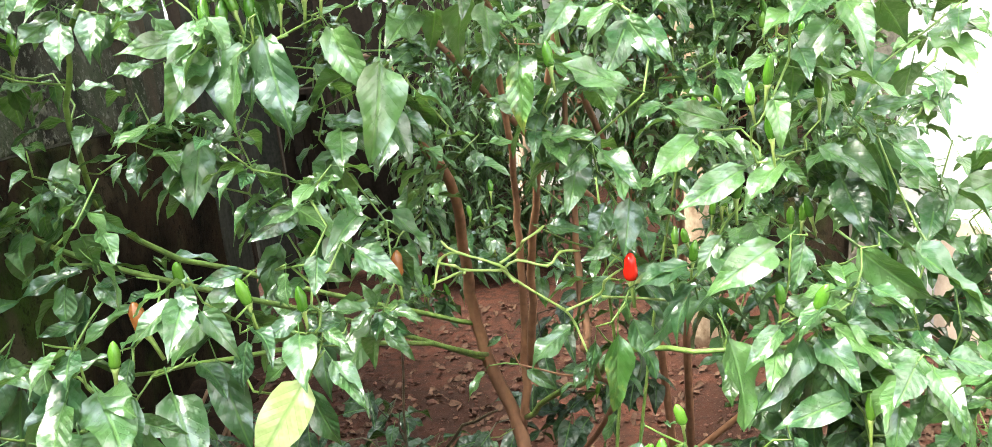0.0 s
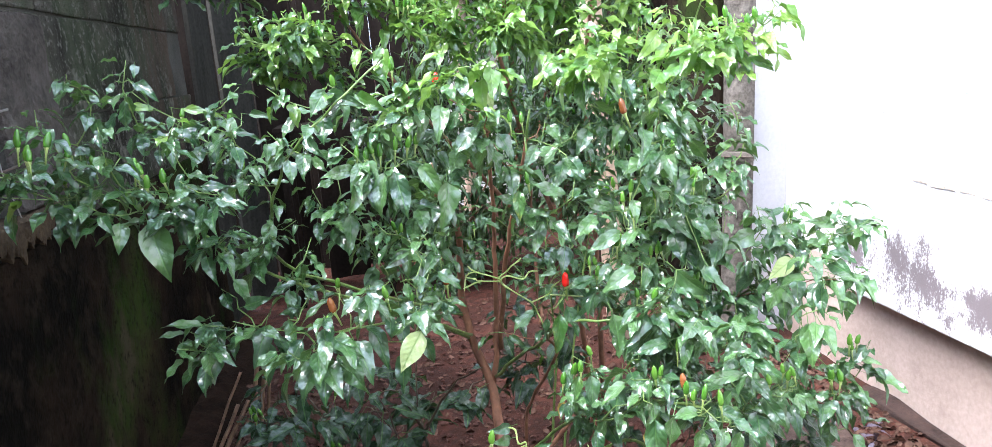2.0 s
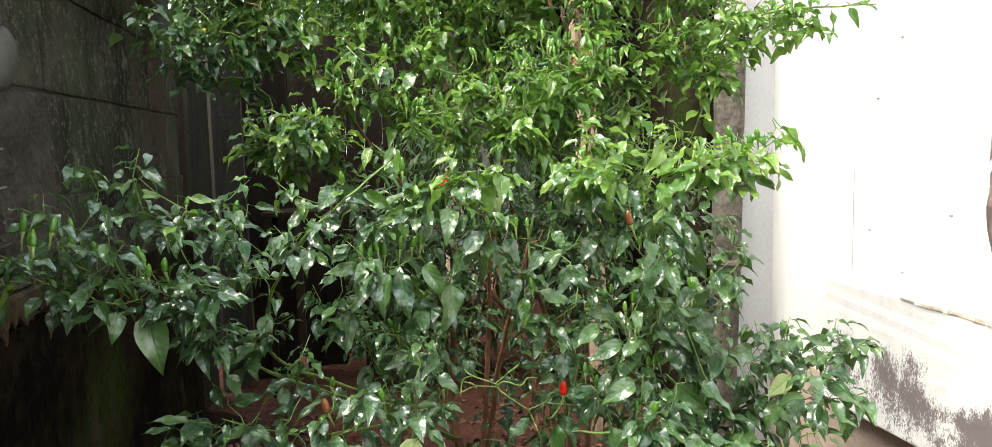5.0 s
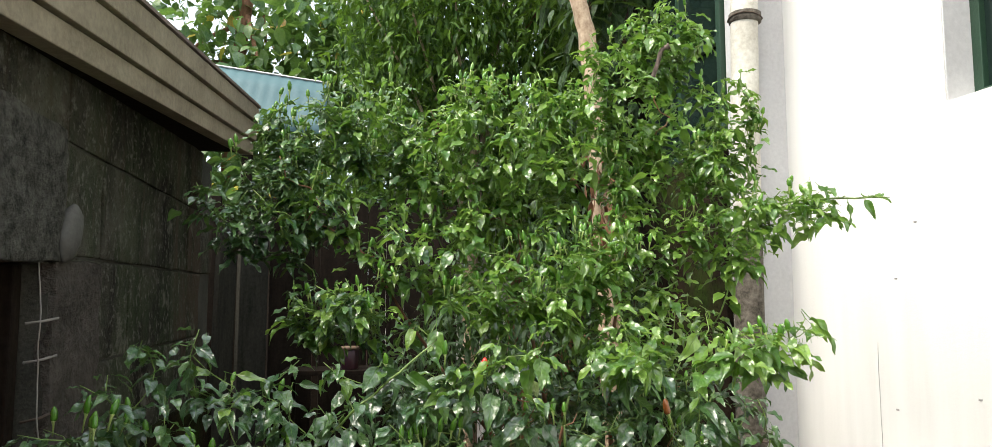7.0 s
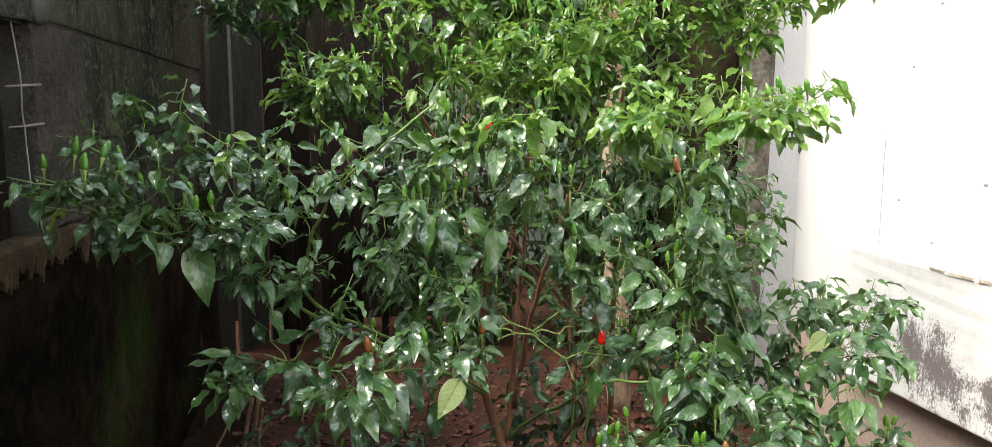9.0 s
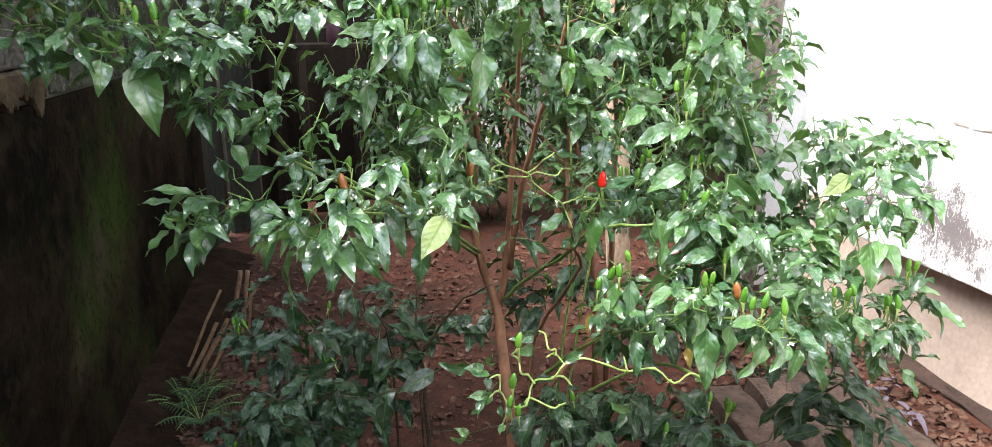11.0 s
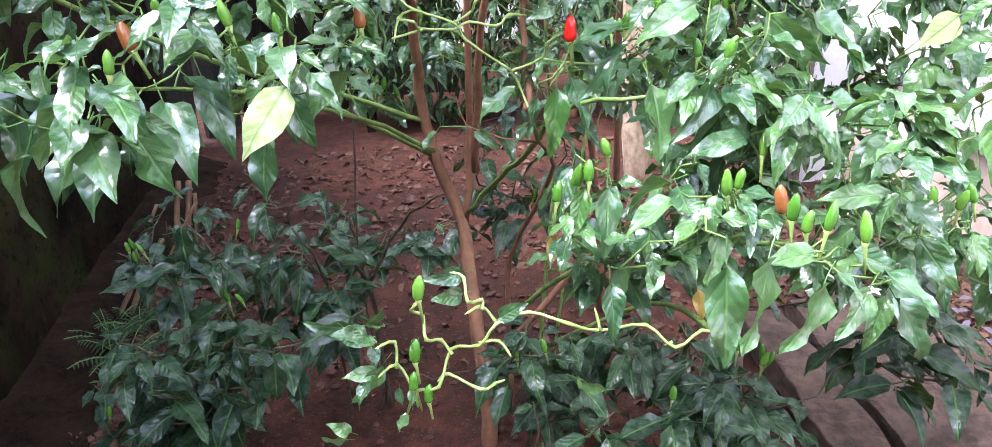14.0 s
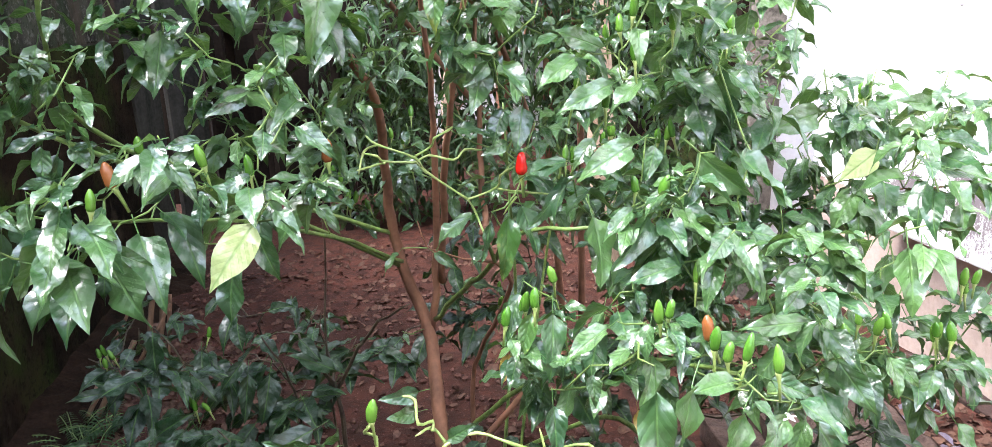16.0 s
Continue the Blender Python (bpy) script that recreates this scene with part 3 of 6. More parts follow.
def tuft(tip, back, rng, count, size, spread=0.05, dip=(0.25, 1.1), to_light=0.36):
    """Leaves round the end of a twig that came from back: matrices and shape numbers."""
    items = []
    run = (tip - back).normalized() if (tip - back).length > 1e-5 else Vector((0, 0, 1))
    turn = rng.random() * 6.28
    for i in range(count):
        a = turn + i * 2.4 + rng.uniform(-0.4, 0.4)
        if rng.random() < to_light:
            a = rng.gauss(4.75, 0.8)
        f = rng.random() ** 1.5
        at = tip - run * f * spread * 2.0 + Vector((rng.gauss(0, 0.006), rng.gauss(0, 0.006), rng.uniform(-0.012, 0.006)))
        s = min(max(0.078, size), size * (0.45 + 0.65 * f + rng.uniform(-0.12, 0.22)))
        hang = dip[0] + (dip[1] - dip[0]) * (0.25 * f + 0.75 * rng.random() ** 1.7)
        items.append((leaf_pose(at, a, hang, rng.uniform(-0.5, 0.5), s), rng.randrange(6)))
    return items


def fruits_on(tip, rng, count, parent, tall=0.017):
    for _ in range(count):
        m = Matrix.Translation(tip + Vector((rng.gauss(0, 0.011), rng.gauss(0, 0.011), tall + rng.uniform(-0.012, 0.012)))) @ \
            Euler((rng.gauss(0, 0.16), rng.gauss(0, 0.16), rng.random() * 6)).to_matrix().to_4x4()
        fruit("green_chili", rng.choice(FRUITS), parent, m)


def bush(name, label, stems, lobes, seed, leaf_mats, each=9, size=0.062, gap=0.055, single=300, bearing=0.35, spread=0.055, dip=(0.25, 1.1), thick=0.0016, top=0.02, category="plant", clear=(), fresh=None, placed=(), bear_at=(), skin=None):
    """A bush with stems, branches, leaves and chilies. single: how many of the nearest leaves are objects of their own."""
    rng = random.Random(seed)
    ob = thing(name, label, category)
    tips = scatter_in(lobes, rng, gap)
    feet = [Vector(r[:3]) - (Vector(r[3:6]) - Vector(r[:3])) * 0.25 for r in placed] + [Vector(p) - Vector((0, 0, 0.03)) for p in bear_at]
    nodes = grow(stems, [q for q, _ in tips] + feet)
    stems_of(nodes, ob, thick, top=top, skin=skin)
    items = []
    ends = {tuple(n[0]): nodes[n[1]][0] for n in nodes if n[1] >= 0}
    for tip, big in tips:
        back = ends.get(tuple(tip), tip - Vector((0, 0, 0.05)))
        items += tuft(tip, back, rng, each + rng.randrange(-2, 3), size * big, spread, dip)
        if rng.random() < bearing:
            fruits_on(tip, rng, rng.choice((1, 1, 2, 3, 4)), ob)
    for i, (p, par, _) in enumerate(nodes):
        if par >= 0 and rng.random() < 0.12 and p.z > 0.35:
            items += tuft(p, nodes[par][0], rng, 1, size * 0.9, 0.02, dip)
    for x0, x1, z0, z1, y in clear:
        items = [it for it in items if not (x0 < it[0].translation.x < x1 and z0 < it[0].translation.z < z1 and it[0].translation.y < y)]
    own = [leaf_mesh("leaf", shape, leaf_mats[0]) for shape in OPEN]
    # Placed leaves above about one metre take the brighter top-lit colour.
    high = [leaf_mesh("leaf", shape, (fresh or leaf_mats)[0]) for shape in OPEN]
    for row in placed:
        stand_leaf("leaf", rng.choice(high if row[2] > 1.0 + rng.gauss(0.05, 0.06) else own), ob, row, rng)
    for p in bear_at:
        fruit("green_chili", rng.choice(FRUITS), ob, Matrix.Translation(Vector(p) - Vector((0, 0, 0.01))) @ Euler((rng.gauss(0, 0.14), rng.gauss(0, 0.14), rng.random() * 6)).to_matrix().to_4x4())
    young_lit = []
    if fresh:
        # Brighter leaves high and right: young growth plus painted top light, shaded left side.
        def is_young_lit(m):
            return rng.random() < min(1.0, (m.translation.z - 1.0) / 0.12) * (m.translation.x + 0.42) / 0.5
        young_lit = [it for it in items if is_young_lit(it[0])]
        kept = set(map(id, young_lit))
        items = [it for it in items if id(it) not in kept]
    for some, mats in ((items, leaf_mats), (young_lit, fresh)):
        rest, alone = some, single // (2 if fresh else 1)
        if alone and some:
            some.sort(key=lambda it: it[0].translation.y)
            meshes = [leaf_mesh("leaf", s, mats[0]) for s in SHAPES]
            for m, which in some[:alone]:
                lf = new("leaf", meshes[which % len(meshes)])
                lf.parent = ob
                lf.matrix_basis = m
            rest = some[alone:]
        if rest:
            joined_leaves("leaves", rest, SHAPES, mats[1], ob)
    return ob


# ==== the setting ====
GROUND = -0.165


def ground_height(x, y):
    h = GROUND + 0.018 * noise.noise(Vector((x * 2.1, y * 2.1, 0.3))) + 0.008 * noise.noise(Vector((x * 9, y * 9, 4.0)))
    h += 0.03 * max(0.0, min(1.0, 1.0 - (x + 0.84) / 0.16)) * (0.55 + noise.noise(Vector((x * 3, y * 5, 2.0))))
    return h + 0.03 * max(0.0, min(1.0, (y - 1.9) / 2.0))


def build_ground():
    line = [math.copysign(0.045 * abs(i) + 4e-6 * abs(i) ** 4.1, i) for i in range(-66, 67)]
    verts = [(x + 0.3, y + 1.6, ground_height(x + 0.3, y + 1.6)) for y in line for x in line]
    n = len(line)
    faces = [(j * n + i, j * n + i + 1, (j + 1) * n + i + 1, (j + 1) * n + i) for j in range(n - 1) for i in range(n - 1)]
    me = bpy.data.meshes.new("ground")
    me.from_pydata(verts, [], faces)
    tagged(linked("ground", me, SOIL, None, "", True), "damp red-brown bare earth with crumbs and litter", "ground", kind="structure")


build_ground()

def build_shade_strip():
    """A low uneven added strip of black earth holding the block wall's foot shade."""
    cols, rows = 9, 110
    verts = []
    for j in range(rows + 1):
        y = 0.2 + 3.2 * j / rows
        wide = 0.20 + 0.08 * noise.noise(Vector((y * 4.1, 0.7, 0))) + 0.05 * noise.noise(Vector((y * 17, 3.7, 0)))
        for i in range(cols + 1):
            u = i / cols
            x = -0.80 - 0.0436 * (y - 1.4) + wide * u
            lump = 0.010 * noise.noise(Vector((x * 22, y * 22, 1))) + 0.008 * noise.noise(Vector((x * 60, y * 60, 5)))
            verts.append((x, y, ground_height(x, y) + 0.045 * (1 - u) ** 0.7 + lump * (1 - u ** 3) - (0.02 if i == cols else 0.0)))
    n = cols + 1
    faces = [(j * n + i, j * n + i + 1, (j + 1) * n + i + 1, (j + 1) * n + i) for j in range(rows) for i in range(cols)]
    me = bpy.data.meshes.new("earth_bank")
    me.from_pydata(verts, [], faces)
    tagged(linked("earth_bank", me, SHADE_EARTH, None, "", True), "added low strip of black earth holding the wall-foot shade", "earth", kind="structure")


build_shade_strip()

# old block wall on the shed side, turned a little off the alley's line
LEFT = Matrix.Translation((-0.80, 1.4, 0)) @ Matrix.Rotation(radians(2.5), 4, "Z")
wall_left = thing("wall_left", "old damp grey concrete block wall with dark streaks", "wall", kind="structure")
wall_left.matrix_basis = LEFT
HOLE = (-1.0, 0.06, 0.80, 1.275)
FAR_END = 1.86
core = bmesh.new()
box(-0.16, 0.001, -4.0, HOLE[0], GROUND - 0.1, 1.79, 0, core)
box(-0.16, 0.001, HOLE[0], HOLE[1], GROUND - 0.1, HOLE[2], 0, core)
box(-0.16, 0.001, HOLE[0], HOLE[1], HOLE[3], 1.79, 0, core)
box(-0.16, 0.001, HOLE[1], FAR_END, GROUND - 0.1, 1.79, 0, core)
box(-0.10, 0.001, FAR_END, 2.0, GROUND - 0.1, 0.775, 0, core)
part("core", core, MORTAR, wall_left)
part("plastered_base", box(-0.02, 0.012, -4.0, 2.0, GROUND - 0.1, 0.778, 0.006, None, 0.004, 16), DARK_PLASTER, wall_left, "smooth plastered stained lower wall darkened for shade")

# shed roof edge: three stepped boards under rusty roofing
roof = thing("shed_roof", "weathered brown stepped roof edge boards under roofing", "roof", kind="structure")
for k, (out, low, high) in enumerate(((0.10, 0.0, 0.055), (0.112, 0.060, 0.133), (0.124, 0.138, 0.198))):
    b = box(out - 0.05, out, -3.6, 0.12, low, high, 0.003, None, 0.0015, 6)
    ob = part("fascia_board", b, FASCIA, roof)
part("soffit", box(-0.5, 0.048, -3.6, 0.11, 0.012, 0.03), DARK_WOOD, roof, "boards under the roof edge, their shade put in dark colour")
part("roofing", box(-1.2, 0.13, -3.6, 0.125, 0.202, 0.212), ROOFING, roof, "rusty roofing sheet")
roof.matrix_basis = Matrix.Translation((-0.758, 2.88, 1.792)) @ Matrix.Rotation(radians(-1.7), 4, "Z") @ Matrix.Rotation(radians(3.8), 4, "X")

# white house wall, its ledge and the part that steps forward
RIGHT = Matrix.Translation((1.60, 2.66, 0)) @ Matrix.Rotation(radians(1.7), 4, "Z")
wall_right = thing("wall_right", "white painted house wall with faint water runs", "wall", kind="structure")
wall_right.matrix_basis = RIGHT
WIN = (-1.75, -0.885, 1.80, 2.90)
b = bmesh.new()
box(0, 0.2, -6.5, WIN[0], 0.252, 4.2, 0, b)
box(0, 0.2, WIN[0], WIN[1], 0.252, WIN[2], 0, b)
box(0, 0.2, WIN[0], WIN[1], WIN[3], 4.2, 0, b)
box(0, 0.2, WIN[1], 0.0, 0.252, 4.2, 0, b)
part("white_face", b, WHITE, wall_right)
# The shade beyond the pipe is painted as near-black wall.
part("step", box(-0.215, 0.2, 0.16, 3.6, GROUND - 0.1, 1.86), DARK_PLASTER, wall_right, "dark wall behind the corner, shade put in its colour")
part("step_head", box(-0.19, 0.2, 0.0, 0.158, GROUND - 0.1, 4.2, 0.006), SHADE_WHITE, wall_right, "white corner strip coloured grey for its shade")
part("step_top", box(-0.215, 0.2, 1.05, 3.6, 1.864, 4.2, 0.004), DARK_PLASTER, wall_right, "dark wall behind the corner, shade put in its colour")
part("plinth", box(-0.004, 0.2, -6.5, -0.003, GROUND - 0.15, 0.25, 0.0), PLINTH, wall_right, "damp beige plinth below the ledge")
part("ledge", box(-0.085, -0.006, -6.5, -0.48, 0.205, 0.645, 0.008, None, 0.003, 16), WHITE_GRIMY, wall_right, "thick white ledge with black mould")
rng = random.Random(41)
at_y = -0.86
while at_y > -2.6:
    run = rng.uniform(0.02, 0.13)
    low_edge = 0.6455 - rng.uniform(0.002, 0.012)
    part("edge_break", box(-0.0875, -0.0875 + rng.uniform(0.006, 0.05), at_y - run, at_y, low_edge, 0.6468 + rng.uniform(0, 0.002), 0.001, None, 0.0045, max(2, int(run / 0.012))), BROKEN_EDGE, wall_right, "broken brown plaster along the ledge's edge")
    at_y -= run * rng.uniform(0.75, 1.5)
crack_line = [(-0.0015, -0.515 + 0.006 * noise.noise(Vector((z * 9, 3, 1))), z) for z in [0.66 + 0.02 * i for i in range(20)]]
tube("hairline_crack", crack_line, [0.0009] * 19 + [0.0003], CRACK, wall_right, "thin grey crack in the paint", 4)
for y, z in ((-0.727, 1.441), (-0.623, 1.258), (-0.60, 0.82), (-0.95, 0.90), (-0.76, 0.70)):
    part("chip", box(-0.003, 0.001, y - 0.006, y + 0.006, z - 0.003, z + 0.003, 0.001), CRACK, wall_right, "dark chip in the paint")
part("base_strip", box(-0.085, -0.006, -6.5, -0.6, GROUND - 0.15, GROUND + 0.014, 0.01, None, 0.020, 40), WALL_FOOT, wall_right, "broken concrete edge at the wall's foot")

# Unseen overhang, walls and sheet added only to narrow the sky light.
part("house_eave", box(-0.30, 0.6, -6.5, 3.6, 3.65, 3.75), FASCIA, wall_right, "added unseen overhang narrowing the sky above the alley")
tagged(part("wall_behind", box(-1.8, 1.6, -3.1, -2.9, GROUND - 0.2, 1.7, 0.01), BLOCK), "added unseen wall cutting sky light from behind", "wall", kind="structure")
tagged(part("shed_back_wall", box(-2.6, -2.45, -4.0, 3.8, GROUND - 0.2, 2.6), BLOCK), "added unseen wall cutting sky light on the shed side", "wall", kind="structure")
# Added dark screen over the bright gap beyond the wall's end.
tagged(part("shed_end_wall", box(-2.6, -1.03, 3.28, 3.38, GROUND - 0.2, 1.75, 0.004), DARK_WOOD), "added dark screen closing the bright gap at the shed's end", "wall", kind="structure")
slope = tagged(part("shed_roofing", box(-2.2, 0, -4.0, 1.5, 0, 0.012), ROOFING), "added unseen sheet cutting sky light over the shed", "roof", kind="structure")
slope.matrix_basis = Matrix.Translation((-0.70, 0.6, 1.90)) @ Matrix.Rotation(radians(2), 4, "Y")
window_1 = thing("window_1", "green framed window set deep in the white wall", "window", kind="structure")
window_1.matrix_basis = RIGHT
y0, y1, z0, z1 = WIN
for a in ((y0, y0 + 0.04, z0, z1), (y1 - 0.04, y1, z0, z1)):
    part("window_frame", box(0.10, 0.15, *a, 0.003), GREEN_PAINT, window_1)
for a in (z0, z1 - 0.04):
    part("window_frame", box(0.10, 0.15, y0 + 0.04, y1 - 0.04, a, a + 0.04, 0.003), GREEN_PAINT, window_1)
part("reveal", box(0.003, 0.099, y1 - 0.006, y1 - 0.001, z0 + 0.002, z1 - 0.002), SHADE_WHITE, window_1, "plaster reveal coloured grey for its shade")
part("pane", box(0.12, 0.128, y0 + 0.04, y1 - 0.04, z0 + 0.04, z1 - 0.04), GLASS, window_1)

window_2 = thing("window_2", "dark glass window with green bars behind the pipe", "window", kind="structure")
window_2.matrix_basis = RIGHT
for a in (0.165, 0.60, 1.005):
    part("window_frame", box(-0.21, -0.15, a, a + 0.04, 1.868, 3.9, 0.003), GREEN_PAINT, window_2)
for a in (1.868, 2.35, 2.9):
    for c in (0.205, 0.64):
        part("window_frame", box(-0.20, -0.15, c, c + 0.36, a, a + 0.035, 0.003), GREEN_PAINT, window_2)
part("pane", box(-0.18, -0.172, 0.17, 1.04, 1.87, 3.9), GLASS, window_2)

# ==== things ====
# drain pipe at the corner
drain = thing("drain_pipe", "stained white drain pipe tied to the house corner", "pipe", (1.335, 2.585, GROUND))
drain.rotation_euler = (0, radians(1.2), 0)
tube("pipe", curve_points([(0, 0, 1.58), (-0.004, 0, 2.6), (0, 0, 4.35)], 8), 0.056, PIPE_PALE, drain, "", 16)
tube("lower_pipe", curve_points([(0, 0, -0.05), (0.004, 0, 0.9), (0, 0, 1.62)], 8), 0.059, PIPE_OLD, drain, "grey mossy lower pipe", 16)
for z in (0.80, 2.52):
    ring_part = tube("collar", [(0, 0, z - 0.022), (0, 0, z - 0.018), (0, 0, z + 0.018), (0, 0, z + 0.022)], [0.060, 0.066, 0.066, 0.060], PIPE_OLD, drain, "", 16)
    ring = [(0.069 * math.cos(w * 0.5236), 0.069 * math.sin(w * 0.5236), z + 0.006 * math.sin(w)) for w in range(13)]
    tube("tie_wire", ring, 0.0035, PIPE_WIRE, ring_part, "rusty tie wire")
    tube("bracket", [(0.03, 0, z), (0.07, 0.03, z)], 0.008, PIPE_WIRE, drain, "rusty bracket")

# shed window hole with plank screen, post and cord
hole = thing("hole_screen", "yellowish plank screen behind the broken wall opening", "screen", (-0.885, 1.17, 0.80))
for i in range(6):
    part("plank", box(-0.02, 0.0, -0.5, 0.25, 0.004 + i * 0.078, 0.074 + i * 0.078, 0.003, None, 0.001, 2), PLANK, hole)
tagged(part("wood_post", box(-0.87, -0.835, 1.375, 1.415, 0.80, 1.275, 0.004, None, 0.001, 3), DARK_WOOD), "dark brown post standing in the wall opening", "post")
def ragged_sill():
    """A thin ledge whose lower edge has crumbled into uneven teeth."""
    verts, faces, n = [], [], 260
    for i in range(n + 1):
        y = -0.95 + 1.26 * i / n
        rag = 0.075 * abs(noise.noise(Vector((y * 21, 1.7, 0)))) + 0.045 * abs(noise.noise(Vector((y * 66, 5.2, 0))))
        out = 0.026 + 0.008 * noise.noise(Vector((y * 14, 0, 3)))
        top = 0.852 + 0.005 * noise.noise(Vector((y * 19, 4, 3)))
        verts += [(-0.03, y, top), (out * 0.7, y, top), (out, y, top - 0.008), (out, y, top - 0.026), (out * 0.8, y, 0.812 - rag), (-0.03, y, 0.812 - rag * 0.6)]
    for i in range(n):
        for k in range(6):
            a, b = i * 6 + k, i * 6 + (k + 1) % 6
            faces.append((a, b, b + 6, a + 6))
    faces += [tuple(range(6)), tuple(n * 6 + k for k in range(6))[::-1]]
    me = bpy.data.meshes.new("window_sill")
    me.from_pydata(verts, [], faces)
    return tagged(linked("window_sill", me, CRUMBLED), "crumbling brown sill with a ragged lower edge", "sill", kind="structure")


sill = ragged_sill()
sill.matrix_basis = LEFT
cord = thing("cord", "old whitish cord hanging beside rusty bars", "cord", (-0.795, 1.395, 0.85))
tube("cord_line", curve_points([(0, 0, 0.43), (0.006, 0.004, 0.3), (0.002, 0.01, 0.2), (0.01, 0.012, 0.08), (0.012, 0.05, -0.03)], 5, 0.003), 0.0015, CORD, cord)
for z in (0.22, 0.30, 0.10):
    tube("rusty_bar", [(-0.02, 0.0, z), (0.004, 0.03, z + 0.004), (0.006, 0.09, z + 0.008)], 0.003, PIPE_WIRE if z == 0.10 else CORD, cord, "thin rusty bar")
jamb = tagged(part("jamb_patch", box(-0.02, 0.016, 0.06, 0.36, 0.856, 1.285, 0.006, None, 0.006, 12), ROUGHCAST), "pale mortar patch beside the wall opening", "patch", kind="structure")
jamb.matrix_basis = LEFT
lintel = tagged(part("mortar_patch", box(-0.02, 0.024, -1.3, 0.07, 1.275, 1.57, 0.005, None, 0.010, 22), SPATTER), "rough grey mortar patch above the wall opening", "patch", kind="structure")
lintel.matrix_basis = LEFT
tongue = bmesh.new()
bmesh.ops.create_uvsphere(tongue, u_segments=16, v_segments=10, radius=1.0)
for v in tongue.verts:
    v.co = Vector((0.022 + v.co.x * 0.022, 0.105 + v.co.y * 0.050 + 0.02 * v.co.z, 1.345 + v.co.z * 0.068)) + noise.noise_vector(v.co * 2) * 0.004
tongue = tagged(part("mortar_lump", tongue, SMOOTH_LUMP, None, "", True), "smooth pale lump of mortar on the wall", "patch", kind="structure")
tongue.matrix_basis = LEFT

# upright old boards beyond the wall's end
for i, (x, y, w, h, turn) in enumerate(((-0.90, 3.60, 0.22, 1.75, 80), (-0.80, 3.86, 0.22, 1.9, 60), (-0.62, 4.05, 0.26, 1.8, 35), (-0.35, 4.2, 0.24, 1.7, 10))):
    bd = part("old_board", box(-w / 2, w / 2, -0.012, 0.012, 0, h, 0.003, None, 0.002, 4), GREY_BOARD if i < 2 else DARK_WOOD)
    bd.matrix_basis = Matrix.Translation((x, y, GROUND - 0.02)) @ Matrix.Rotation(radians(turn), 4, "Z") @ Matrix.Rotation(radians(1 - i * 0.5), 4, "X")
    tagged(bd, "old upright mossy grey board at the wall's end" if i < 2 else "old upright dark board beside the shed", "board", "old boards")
# Fence added as a dark fill where only darkness lies behind the bushes.
added_dark_fence = thing("added_dark_fence", "added dark slat fence filling the alley's dark far end", "fence")
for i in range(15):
    part("slat", box(-1.3 + i * 0.11, -1.192 + i * 0.11, 4.42, 4.45, GROUND - 0.03, 1.78 + 0.03 * math.sin(i * 2.2), 0.003, None, 0.002, 2), DARK_WOOD, added_dark_fence)
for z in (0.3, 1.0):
    part("rail", box(-1.32, 0.34, 4.453, 4.49, z, z + 0.07, 0.003), DARK_WOOD, added_dark_fence)

# rack with a tin
rack = thing("rack", "low dark wooden rack under the branches", "rack", (-0.33, 3.80, GROUND))
part("shelf_top", box(-0.28, 0.26, -0.12, 0.14, 0.96, 0.985, 0.004), DARK_WOOD, rack)
for x in (-0.25, 0.23):
    for y in (-0.1, 0.12):
        part("leg", box(x - 0.018, x + 0.018, y - 0.018, y + 0.018, -0.05, 0.96, 0.003), DARK_WOOD, rack)
tin = thing("tin_can", "small blue and red tin with a tan lid on the rack", "tin", (-0.27, 3.75, GROUND + 0.986))
tube("can_body", [(0, 0, 0), (0, 0, 0.004), (0, 0, 0.096), (0, 0, 0.10)], [0.043, 0.045, 0.045, 0.043], TIN, tin, "", 18)
tube("lid", [(0, 0, 0.10), (0, 0, 0.103), (0, 0, 0.114), (0, 0, 0.117)], [0.046, 0.048, 0.048, 0.044], TIN_LID, tin, "", 18)

# turquoise sheet roof behind the shed
sheet = bmesh.new()
bmesh.ops.create_grid(sheet, x_segments=48, y_segments=4, size=0.5)
for v in sheet.verts:
    v.co = Vector((v.co.x * 0.84, v.co.y * 0.44, 0.0015 * math.sin(v.co.x * 75)))
bmesh.ops.solidify(sheet, geom=sheet.faces[:], thickness=0.004)
sheet = tagged(part("roof_sheet", sheet, TURQUOISE, None, "", True), "faded turquoise corrugated roof sheet behind the shed", "roof sheet")
part("sheet_rim", box(-0.42, 0.42, 0.222, 0.232, -0.004, 0.008, 0.002), SHADE_WHITE, sheet, "pale folded upper edge")
sheet.matrix_basis = pose(-0.90, 4.5, 2.43, 62, 6, 4)
tagged(part("sheet_prop", box(-1.0, -0.94, 4.56, 4.62, GROUND - 0.03, 2.42, 0.003), DARK_WOOD), "dark post holding up the roof sheet", "post")

# far neighbour wall
tagged(part("backdrop_wall", box(-0.1, 1.30, 6.0, 6.2, GROUND - 0.2, 2.2, 0.01), NEIGHBOUR), "pale far wall behind the trees", "wall", kind="structure")

